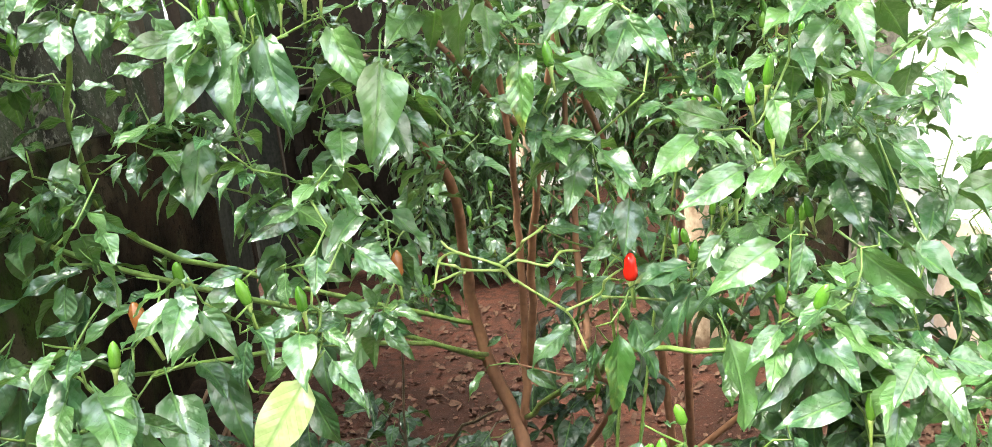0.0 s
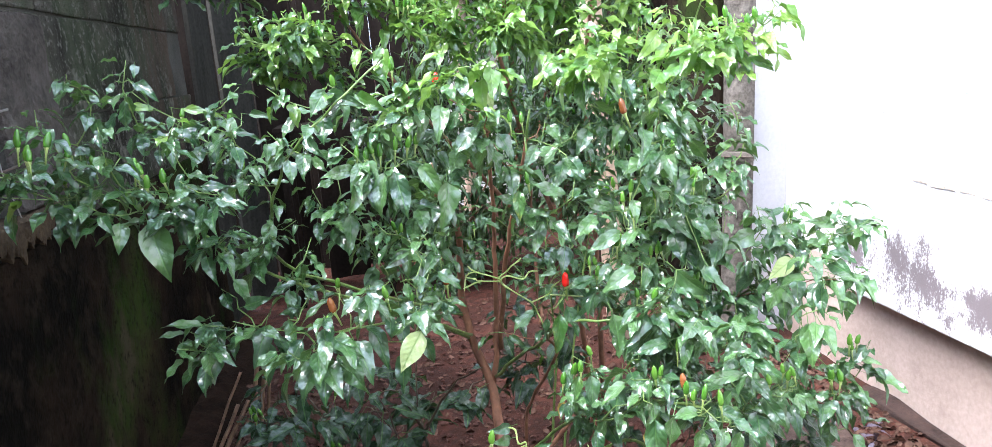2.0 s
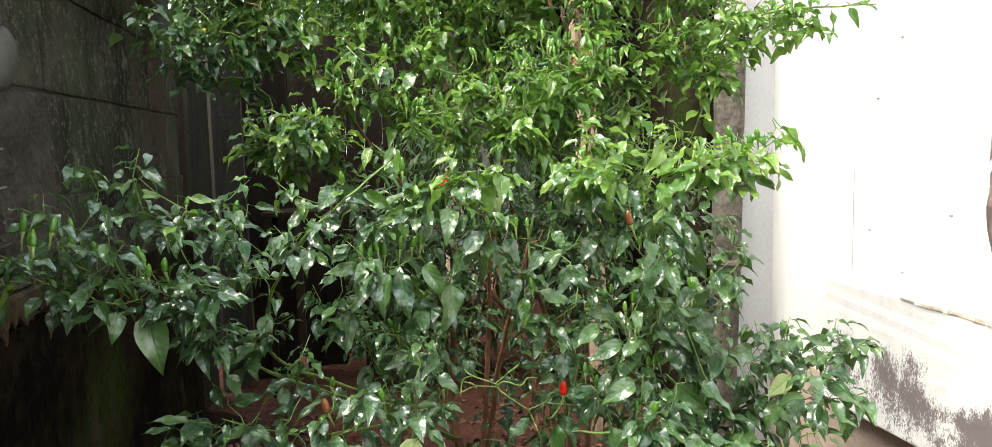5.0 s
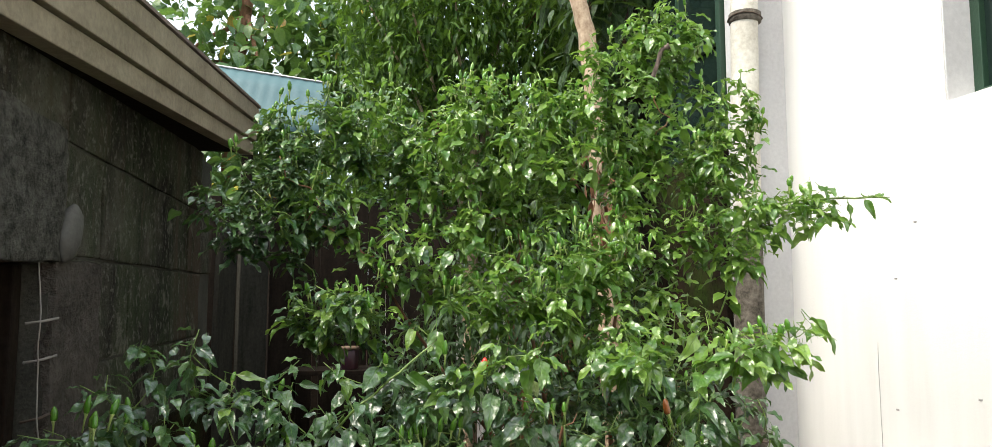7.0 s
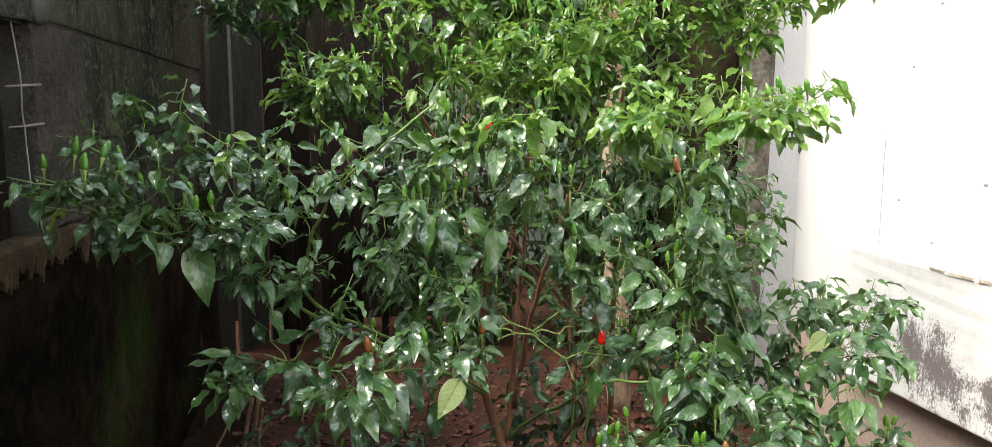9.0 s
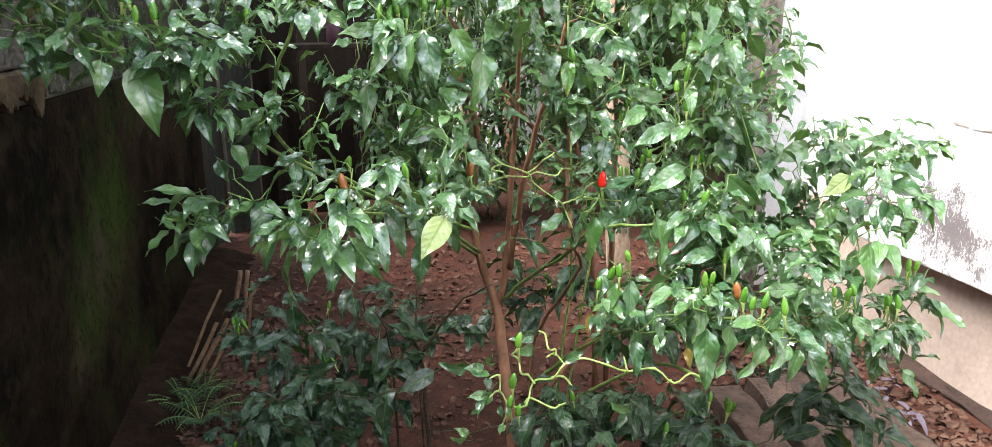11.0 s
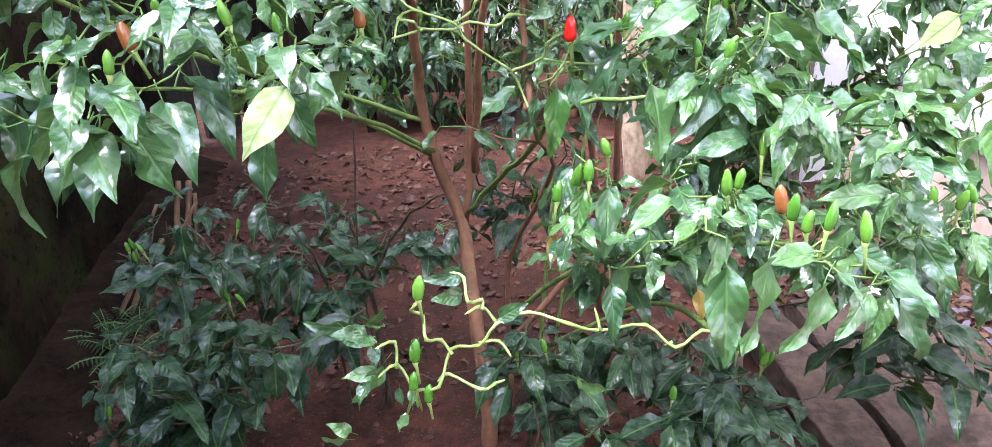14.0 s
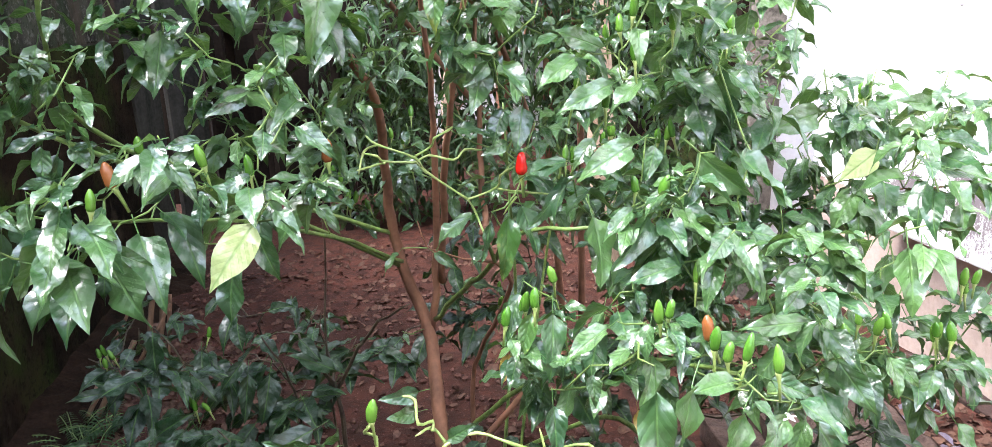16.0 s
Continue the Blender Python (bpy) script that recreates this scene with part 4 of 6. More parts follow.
# ---- the chili bushes ----
trunk_stems = [
    [0.0175, (0.222, 1.46, GROUND - 0.05), (0.219, 1.47, -0.109), (0.213, 1.5, 0.023), (0.208, 1.57, 0.149), (0.202, 1.62, 0.254), (0.164, 1.62, 0.367), (0.144, 1.6, 0.483), (0.142, 1.55, 0.604), (0.137, 1.45, 0.723), (0.09, 1.30, 0.84)],
    [0.008, (0.21, 1.62, 0.247), (0.228, 1.6, 0.429), (0.23, 1.55, 0.608), (0.23, 1.5, 0.714), (0.215, 1.36, 0.90), (0.20, 1.26, 1.02)],
    [0.0075, (0.233, 1.6, 0.355), (0.241, 1.5, 0.564), (0.253, 1.4, 0.72), (0.27, 1.30, 0.86), (0.29, 1.24, 1.0)],
    [0.0054, (0.217, 1.61, 0.274), (0.264, 1.45, 0.392), (0.291, 1.25, 0.504), (0.30, 1.16, 0.57), (0.36, 1.06, 0.61), (0.44, 1.03, 0.615)],
]
middle_stems = [
    [0.006, (0.272, 1.16, 0.579), (0.276, 1.2, 0.589), (0.278, 1.22, 0.656), (0.279, 1.22, 0.762), (0.27, 1.20, 0.95)],
    [0.006, (0.27, 1.56, GROUND - 0.05), (0.276, 1.55, 0.125), (0.286, 1.5, 0.24), (0.322, 1.3, 0.44), (0.289, 1.2, 0.53), (0.272, 1.16, 0.579)],
    [0.0055, (0.259, 1.451, 0.115), (0.342, 1.31, 0.274), (0.431, 1.06, 0.43), (0.49, 0.88, 0.50)],
    [0.007, (0.257, 1.451, 0.062), (0.44, 1.423, 0.274), (0.627, 1.313, 0.475), (0.751, 1.239, 0.566)],
    [0.0045, (0.306, 1.497, GROUND - 0.05), (0.36, 1.515, 0.327), (0.342, 1.451, 0.709)],
]
side_stems = [
    [0.004, (0.342, 1.552, GROUND - 0.05), (0.431, 1.589, 0.38), (0.484, 1.497, 0.753)],
    [0.0045, (0.16, 1.60, 0.40), (0.057, 1.36, 0.53), (-0.04, 1.12, 0.63), (-0.13, 1.00, 0.67)],
    [0.0045, (0.16, 1.62, 0.38), (-0.03, 1.36, 0.58), (-0.207, 1.2, 0.709), (-0.279, 1.12, 0.792), (-0.31, 1.05, 0.846), (-0.352, 1.02, 0.912)],
    [0.0045, (0.15, 1.61, 0.45), (-0.05, 1.46, 0.58), (-0.236, 1.3, 0.721), (-0.228, 1.2, 0.843), (-0.193, 1.15, 0.927), (-0.147, 1.12, 0.991), (-0.055, 1.12, 1.067), (0.013, 1.15, 1.123)],
]
front_stems = trunk_stems + middle_stems + side_stems
# leaf clusters: place, half sizes, number of tufts, size of leaf
left_branches = [
    (-0.441, 1.019, 1.02, 0.231, 0.151, 0.089, 16, 0.86),
    (-0.53, 0.945, 1.003, 0.089, 0.071, 0.036, 3, 0.82),
    (-0.406, 1.037, 1.127, 0.125, 0.071, 0.036, 3, 0.77),
    (-0.406, 0.991, 0.962, 0.134, 0.08, 0.027, 9, 0.9),
    (-0.29, 1.019, 0.896, 0.089, 0.071, 0.045, 3, 0.86),
    (-0.245, 1.074, 0.825, 0.142, 0.089, 0.089, 6, 0.86),
    (-0.067, 1.055, 0.842, 0.142, 0.089, 0.071, 6, 0.86),
    (-0.228, 1.147, 1.029, 0.196, 0.125, 0.089, 9, 0.86),
    (-0.139, 1.184, 0.887, 0.196, 0.125, 0.08, 6, 0.86),
]
middle_branches = [
    (-0.156, 0.973, 0.722, 0.178, 0.134, 0.045, 2, 1.32),
    (-0.032, 0.954, 0.718, 0.142, 0.107, 0.045, 1, 1.25),
    (0.039, 1.129, 1.011, 0.214, 0.134, 0.134, 12),
    (0.146, 1.221, 0.887, 0.214, 0.125, 0.107, 7, 1.1),
    (0.217, 1.092, 1.109, 0.196, 0.107, 0.062, 5),
    (0.413, 1.111, 1.127, 0.303, 0.142, 0.062, 15),
    (0.645, 1.129, 1.145, 0.125, 0.107, 0.045, 5),
    (0.44, 1.175, 0.914, 0.249, 0.142, 0.125, 14, 1.1),
    (0.449, 1.083, 0.709, 0.142, 0.107, 0.071, 2, 1.2),
]
right_branches = [
    (0.369, 0.982, 0.549, 0.107, 0.089, 0.071, 2, 1.2),
    (0.511, 0.927, 0.566, 0.178, 0.142, 0.08, 5, 1.36),
    (0.716, 1.129, 0.62, 0.223, 0.178, 0.125, 19, 1.22),
    (0.68, 1.258, 0.602, 0.16, 0.089, 0.089, 8, 1.15),
    (-0.343, 1.009, 0.7, 0.08, 0.053, 0.036, 4, 1.15),
    (0.867, 1.184, 0.727, 0.134, 0.125, 0.062, 7, 1.1),
    (0.591, 1.267, 0.744, 0.196, 0.142, 0.107, 11, 1.1),
]
low_branches = [
    (0.084, 1.239, 0.762, 0.249, 0.089, 0.107, 8, 1.1),
    (0.395, 1.267, 0.638, 0.125, 0.089, 0.089, 5, 1.1),
    (-0.05, 1.313, 0.602, 0.196, 0.089, 0.089, 4),
    (0.36, 1.02, 0.49, 0.1, 0.08, 0.09, 10, 0.9),
    (0.6, 1.02, 0.48, 0.14, 0.1, 0.08, 10, 1.1),
    (0.8, 1.08, 0.46, 0.12, 0.12, 0.1, 10, 1.1),
    (0.5, 1.12, 0.6, 0.12, 0.08, 0.1, 9, 1.1),
]
# leaves that stand out, spray by spray: foot, tip, share of width
LEFT_SPRAY = [
    (-0.151, 0.96, 0.639, -0.177, 0.9, 0.593, 0.5),
    (-0.148, 0.97, 0.638, -0.167, 0.92, 0.59, 0.4),
    (-0.11, 0.96, 0.642, -0.067, 0.9, 0.594, 0.5),
    (-0.111, 0.955, 0.64, -0.111, 0.93, 0.607, 0.45),
    (-0.085, 0.98, 0.658, -0.05, 0.92, 0.606, 0.5),
    (-0.105, 0.95, 0.654, -0.062, 0.95, 0.633, 0.4),
    (0.031, 0.95, 0.662, 0.05, 0.94, 0.607, 0.45),
    (-0.002, 0.99, 0.621, -0.016, 0.97, 0.552, 0.5),
    (-0.053, 1, 0.675, -0.028, 0.97, 0.599, 0.42),
    (0.05, 0.96, 0.679, 0.077, 0.93, 0.654, 0.5),
    (-0.17, 0.98, 0.67, -0.203, 0.95, 0.629, 0.5),
    (-0.141, 0.95, 0.641, -0.127, 0.93, 0.623, 0.5),
    (-0.172, 0.99, 0.665, -0.205, 0.97, 0.623, 0.5),
]
LEFT_TOPS = [
    (-0.025, 1.02, 0.741, -0.059, 1, 0.74, 0.5),
    (-0.033, 1.02, 0.73, -0.059, 0.99, 0.713, 0.6),
    (0.015, 1, 0.742, 0.013, 0.98, 0.717, 0.7),
    (0.025, 1.02, 0.738, 0.066, 1.02, 0.724, 0.4),
    (0.022, 1, 0.707, -0.008, 0.98, 0.693, 0.5),
    (-0.041, 0.99, 0.705, -0.08, 0.96, 0.691, 0.25),
    (-0.019, 0.98, 0.695, -0.023, 0.95, 0.664, 0.55),
    (0.018, 1.01, 0.67, -0.035, 1.0, 0.648, 0.42),
    (-0.179, 1.04, 0.707, -0.214, 1.03, 0.702, 0.4),
    (-0.242, 1.02, 0.684, -0.201, 1, 0.669, 0.5),
    (-0.124, 1.03, 0.719, -0.178, 1, 0.696, 0.27),
    (-0.139, 1, 0.689, -0.167, 0.98, 0.684, 0.3),
    (-0.122, 1, 0.684, -0.126, 0.98, 0.66, 0.6),
]
LEFT_EDGE = [
    (-0.135, 1.05, 0.739, -0.168, 1.05, 0.737, 0.35),
    (-0.112, 1.04, 0.727, -0.143, 1.04, 0.723, 0.4),
    (0.07, 1.05, 0.684, 0.031, 1.03, 0.705, 0.45),
    (0.074, 1.04, 0.688, 0.047, 1.02, 0.677, 0.45),
    (0.079, 1.04, 0.685, 0.107, 1.02, 0.664, 0.5),
    (0.082, 1.05, 0.686, 0.116, 1.03, 0.684, 0.45),
    (0.072, 1.06, 0.689, 0.065, 1.05, 0.711, 0.5),
    (0.048, 1.02, 0.689, 0.023, 1, 0.692, 0.4),
    (0.071, 1.1, 0.645, 0.101, 1.08, 0.625, 0.45),
    (0.092, 1.04, 0.686, 0.082, 1.02, 0.67, 0.5),
    (0.039, 1, 0.689, 0.062, 0.98, 0.679, 0.45),
]
MIDDLE_LEAVES = [
    (0.322, 1.13, 0.744, 0.309, 1.1, 0.692, 0.55),
    (0.3, 1.14, 0.739, 0.28, 1.12, 0.702, 0.65),
    (0.24, 1.16, 0.718, 0.286, 1.14, 0.714, 0.42),
    (0.276, 1.12, 0.605, 0.264, 1.1, 0.558, 0.32),
    (0.315, 1.12, 0.624, 0.334, 1.09, 0.568, 0.5),
    (0.359, 1.1, 0.644, 0.319, 1.06, 0.607, 0.42),
    (0.323, 1.14, 0.67, 0.359, 1.1, 0.649, 0.5),
    (0.301, 1.13, 0.701, 0.27, 1.11, 0.69, 0.5),
    (0.183, 1.2, 0.588, 0.162, 1.2, 0.577, 0.4),
    (0.16, 1.2, 0.548, 0.134, 1.18, 0.528, 0.4),
    (0.208, 1.2, 0.545, 0.241, 1.18, 0.523, 0.4),
    (0.154, 1.5, 0.296, 0.163, 1.48, 0.283, 0.5),
]
RIGHT_TOPS = [
    (0.433, 1.05, 0.704, 0.361, 1.02, 0.678, 0.5),
    (0.463, 1.06, 0.7, 0.447, 1.04, 0.661, 0.55),
    (0.383, 1.04, 0.628, 0.397, 0.99, 0.558, 0.52),
    (0.446, 1.03, 0.627, 0.405, 0.98, 0.575, 0.45),
    (0.428, 1.03, 0.634, 0.384, 1, 0.613, 0.42),
    (0.471, 1.02, 0.633, 0.505, 0.98, 0.61, 0.5),
    (0.484, 1.03, 0.631, 0.535, 1.01, 0.619, 0.3),
    (0.524, 1.08, 0.684, 0.581, 1.04, 0.62, 0.45),
    (0.474, 1.04, 0.609, 0.482, 1.01, 0.576, 0.55),
    (0.51, 1.05, 0.662, 0.493, 1.03, 0.628, 0.6),
    (0.59, 1.06, 0.659, 0.62, 1.02, 0.629, 0.45),
    (0.583, 1.08, 0.687, 0.584, 1.05, 0.646, 0.5),
]
RIGHT_FRONT = [
    (0.41, 0.8, 0.537, 0.379, 0.745, 0.479, 0.53),
    (0.389, 0.83, 0.517, 0.383, 0.8, 0.428, 0.45),
    (0.454, 0.79, 0.515, 0.418, 0.75, 0.468, 0.5),
    (0.494, 0.79, 0.506, 0.458, 0.76, 0.475, 0.5),
    (0.503, 0.79, 0.518, 0.537, 0.75, 0.504, 0.48),
    (0.531, 0.82, 0.479, 0.506, 0.8, 0.432, 0.4),
    (0.547, 0.83, 0.469, 0.59, 0.81, 0.402, 0.45),
    (0.612, 0.9, 0.49, 0.636, 0.86, 0.443, 0.5),
    (0.682, 0.92, 0.48, 0.688, 0.89, 0.443, 0.5),
    (0.493, 0.82, 0.524, 0.535, 0.8, 0.511, 0.5),
    (0.453, 0.81, 0.531, 0.404, 0.79, 0.541, 0.5),
    (0.401, 0.88, 0.54, 0.445, 0.86, 0.538, 0.42),
    (0.362, 0.9, 0.552, 0.309, 0.87, 0.54, 0.42),
]
RIGHT_LOW = [
    (0.409, 0.9, 0.519, 0.395, 0.86, 0.479, 0.5),
    (0.292, 1, 0.556, 0.268, 0.97, 0.511, 0.45),
    (0.324, 0.98, 0.539, 0.317, 0.94, 0.474, 0.42),
    (0.307, 0.9, 0.474, 0.308, 0.87, 0.421, 0.42),
    (0.57, 0.9, 0.539, 0.49, 0.88, 0.55, 0.32),
    (0.568, 0.96, 0.547, 0.596, 0.94, 0.555, 0.4),
    (0.628, 0.96, 0.53, 0.637, 0.93, 0.51, 0.6),
    (0.402, 0.92, 0.538, 0.369, 0.9, 0.522, 0.45),
    (0.352, 0.92, 0.493, 0.353, 0.9, 0.463, 0.5),
    (0.478, 1, 0.575, 0.401, 0.98, 0.568, 0.4),
    (0.501, 1, 0.575, 0.507, 0.97, 0.535, 0.55),
    (0.581, 1, 0.569, 0.555, 0.98, 0.544, 0.6),
    (0.416, 0.98, 0.557, 0.426, 0.96, 0.529, 0.5),
]
RIGHT_FAR = [
    (0.912, 1.2, 0.684, 0.944, 1.15, 0.631, 0.42),
    (0.96, 1.2, 0.694, 1.003, 1.18, 0.713, 0.4),
    (0.938, 1.22, 0.698, 0.862, 1.2, 0.72, 0.4),
    (0.789, 1.2, 0.694, 0.754, 1.17, 0.65, 0.6),
    (0.847, 1.22, 0.69, 0.78, 1.2, 0.714, 0.55),
    (0.742, 1.2, 0.704, 0.657, 1.17, 0.687, 0.5),
    (0.767, 1.15, 0.621, 0.789, 1.12, 0.582, 0.6),
    (0.75, 1, 0.573, 0.737, 0.95, 0.506, 0.55),
    (0.761, 1.05, 0.547, 0.741, 1.03, 0.49, 0.5),
    (0.869, 1.15, 0.637, 0.9, 1.12, 0.627, 0.45),
    (0.83, 1.18, 0.665, 0.832, 1.15, 0.631, 0.6),
    (0.566, 1.08, 0.681, 0.624, 1.02, 0.639, 0.4),
]
RIGHT_FRINGE = [
    (0.495, 0.9, 0.525, 0.441, 0.88, 0.546, 0.4),
    (0.651, 0.95, 0.452, 0.686, 0.92, 0.399, 0.5),
    (0.713, 0.95, 0.46, 0.738, 0.93, 0.427, 0.5),
    (0.816, 1, 0.42, 0.844, 0.98, 0.417, 0.4),
    (0.846, 1, 0.331, 0.873, 0.97, 0.285, 0.5),
    (0.798, 1, 0.356, 0.812, 0.98, 0.329, 0.5),
    (0.6, 1, 0.59, 0.609, 0.98, 0.62, 0.5),
    (0.543, 1, 0.569, 0.514, 0.97, 0.541, 0.5),
    (0.57, 0.98, 0.576, 0.542, 0.96, 0.553, 0.5),
    (0.472, 1.02, 0.569, 0.426, 1, 0.558, 0.45),
    (0.638, 0.98, 0.55, 0.657, 0.96, 0.533, 0.5),
    (0.902, 1.05, 0.489, 0.853, 1.03, 0.459, 0.5),
]
WALL_SPRAY = [
    (-0.383, 0.99, 0.892, -0.352, 0.95, 0.802, 0.55),
    (-0.422, 0.98, 0.9, -0.419, 0.95, 0.857, 0.6),
    (-0.394, 1, 0.895, -0.47, 0.97, 0.886, 0.35),
    (-0.438, 1.02, 0.92, -0.455, 0.99, 0.887, 0.4),
    (-0.475, 1.02, 0.943, -0.481, 1, 0.904, 0.6),
    (-0.522, 1.04, 0.919, -0.532, 1, 0.861, 0.45),
    (-0.498, 1.02, 0.926, -0.503, 0.99, 0.865, 0.4),
    (-0.341, 1, 0.914, -0.288, 0.97, 0.881, 0.35),
    (-0.339, 1.02, 0.906, -0.323, 1, 0.827, 0.4),
    (-0.287, 1.02, 0.91, -0.251, 1, 0.893, 0.35),
    (-0.311, 1.04, 0.937, -0.229, 1.04, 0.931, 0.25),
    (-0.359, 1.02, 0.925, -0.282, 1.02, 0.929, 0.2),
    (-0.479, 1.05, 0.985, -0.467, 1.04, 0.966, 0.6),
]
WALL_TOPS = [
    (-0.365, 1.12, 1.011, -0.355, 1.08, 0.97, 0.6),
    (-0.346, 1.15, 1.033, -0.318, 1.12, 0.998, 0.6),
    (-0.396, 1.12, 1.024, -0.421, 1.08, 1.006, 0.6),
    (-0.397, 1.16, 1.064, -0.436, 1.14, 1.08, 0.5),
    (-0.42, 1.16, 1.113, -0.376, 1.13, 1.088, 0.45),
    (-0.438, 1.16, 1.094, -0.477, 1.14, 1.081, 0.35),
    (-0.454, 1.16, 1.114, -0.464, 1.14, 1.097, 0.6),
    (-0.359, 1.2, 1.059, -0.282, 1.18, 1.047, 0.25),
    (-0.243, 1.2, 1.04, -0.19, 1.18, 1.033, 0.3),
    (-0.276, 1.15, 1.012, -0.299, 1.13, 1.005, 0.5),
    (-0.285, 1.15, 1, -0.261, 1.13, 0.986, 0.6),
    (-0.267, 1.15, 1.013, -0.216, 1.15, 1.003, 0.3),
    (-0.462, 1.06, 1.052, -0.437, 1.04, 1.026, 0.6),
]
SHED_SPRAY = [
    (-0.095, 1.14, 1.073, -0.121, 1.1, 1.035, 0.65),
    (-0.093, 1.14, 1.067, -0.028, 1.1, 1.045, 0.38),
    (-0.041, 1.14, 1.061, 0.006, 1.1, 1.03, 0.5),
    (-0.152, 1.14, 1.047, -0.148, 1.12, 1.015, 0.65),
    (-0.103, 1.14, 1.028, -0.107, 1.1, 0.983, 0.75),
    (-0.168, 1.12, 0.988, -0.22, 1.08, 0.975, 0.5),
    (-0.179, 1.12, 0.969, -0.204, 1.08, 0.942, 0.5),
    (-0.168, 1.1, 0.96, -0.163, 1.07, 0.922, 0.6),
    (-0.144, 1.12, 0.966, -0.145, 1.08, 0.931, 0.6),
    (-0.13, 1.12, 0.959, -0.106, 1.08, 0.937, 0.42),
    (-0.139, 1.14, 0.991, -0.115, 1.1, 0.963, 0.5),
    (-0.057, 1.1, 0.933, -0.112, 1.06, 0.932, 0.45),
    (0.014, 1.16, 1.14, 0.008, 1.12, 1.075, 0.55),
]
INNER_SPRAY = [
    (-0.042, 1.06, 0.927, -0.061, 1.02, 0.867, 0.55),
    (-0.004, 1.06, 0.924, -0.028, 1.02, 0.853, 0.4),
    (0.014, 1.06, 0.928, 0.028, 1.03, 0.845, 0.48),
    (-0.028, 1.2, 1.14, -0.045, 1.17, 1.105, 0.5),
    (0.031, 1.14, 1.029, -0.012, 1.1, 1.007, 0.5),
    (0.022, 1.12, 1.006, 0.031, 1.1, 0.976, 0.6),
    (0.062, 1.1, 0.932, 0.093, 1.06, 0.87, 0.45),
    (0.103, 1.08, 0.898, 0.097, 1.04, 0.815, 0.55),
    (-0.045, 1.16, 0.992, -0.054, 1.13, 0.964, 0.6),
    (-0.096, 1.1, 0.917, -0.124, 1.07, 0.913, 0.5),
    (-0.135, 1.12, 0.84, -0.135, 1.1, 0.803, 0.55),
    (-0.075, 1.12, 0.847, -0.08, 1.08, 0.78, 0.45),
    (0.096, 1.16, 0.978, 0.05, 1.14, 0.967, 0.45),
]
CROWN_SPRAY = [
    (0.311, 1.06, 0.856, 0.248, 1.04, 0.889, 0.4),
    (0.2, 1.14, 0.94, 0.203, 1.1, 0.897, 0.6),
    (0.125, 1.14, 0.918, 0.151, 1.12, 0.904, 0.5),
    (0.306, 1.14, 0.976, 0.322, 1.11, 0.946, 0.6),
    (0.323, 1.1, 0.909, 0.296, 1.06, 0.867, 0.55),
    (0.322, 1.1, 0.917, 0.344, 1.07, 0.872, 0.45),
    (0.375, 1.12, 0.963, 0.348, 1.09, 0.923, 0.6),
    (0.4, 1.12, 0.969, 0.402, 1.1, 0.928, 0.55),
    (0.432, 1.1, 0.966, 0.409, 1.07, 0.93, 0.5),
    (0.454, 1.04, 0.965, 0.452, 1, 0.925, 0.65),
    (0.498, 1.06, 0.97, 0.511, 1.03, 0.937, 0.5),
    (0.456, 1.14, 1.049, 0.465, 1.1, 1.007, 0.5),
    (0.281, 1.14, 0.937, 0.249, 1.1, 0.906, 0.5),
]
FRONT_TOPS = [
    (0.416, 1.12, 0.808, 0.352, 1.1, 0.836, 0.4),
    (0.379, 1.1, 0.8, 0.327, 1.06, 0.776, 0.5),
    (0.418, 1.08, 0.77, 0.345, 1.05, 0.748, 0.42),
    (0.453, 1.08, 0.773, 0.402, 1.05, 0.748, 0.5),
    (0.453, 1.08, 0.773, 0.47, 1.06, 0.75, 0.5),
    (0.495, 1.1, 0.781, 0.525, 1.07, 0.759, 0.45),
    (0.55, 1.12, 0.807, 0.601, 1.1, 0.817, 0.4),
    (0.565, 1.1, 0.774, 0.595, 1.06, 0.745, 0.45),
    (0.237, 1.12, 0.837, 0.191, 1.1, 0.861, 0.4),
    (0.281, 1.12, 0.798, 0.253, 1.1, 0.771, 0.45),
    (0.021, 1.05, 0.785, -0.017, 1.02, 0.765, 0.5),
    (0.037, 1.02, 0.748, 0.039, 0.99, 0.725, 0.65),
    (0.069, 1.02, 0.75, 0.112, 1, 0.724, 0.5),
]
OUTER_SPRAY = [
    (-0.34, 1.02, 0.703, -0.386, 0.98, 0.729, 0.32),
    (-0.369, 1.02, 0.693, -0.404, 0.99, 0.704, 0.32),
    (-0.359, 1.02, 0.675, -0.381, 0.99, 0.671, 0.65),
    (-0.321, 1.04, 0.669, -0.338, 1, 0.594, 0.5),
    (-0.343, 1.04, 0.645, -0.374, 1.02, 0.625, 0.45),
    (-0.234, 1.02, 0.689, -0.253, 0.98, 0.627, 0.5),
    (-0.235, 1.03, 0.656, -0.241, 1, 0.578, 0.4),
    (-0.19, 1, 0.694, -0.184, 0.97, 0.661, 0.6),
    (-0.268, 1.04, 0.722, -0.219, 1.02, 0.74, 0.5),
    (-0.304, 1.06, 0.743, -0.289, 1.03, 0.72, 0.65),
    (-0.179, 1.06, 0.749, -0.229, 1.03, 0.739, 0.35),
    (-0.164, 1.06, 0.736, -0.14, 1.04, 0.715, 0.6),
    (-0.296, 1.06, 0.662, -0.299, 1.03, 0.63, 0.5),
]
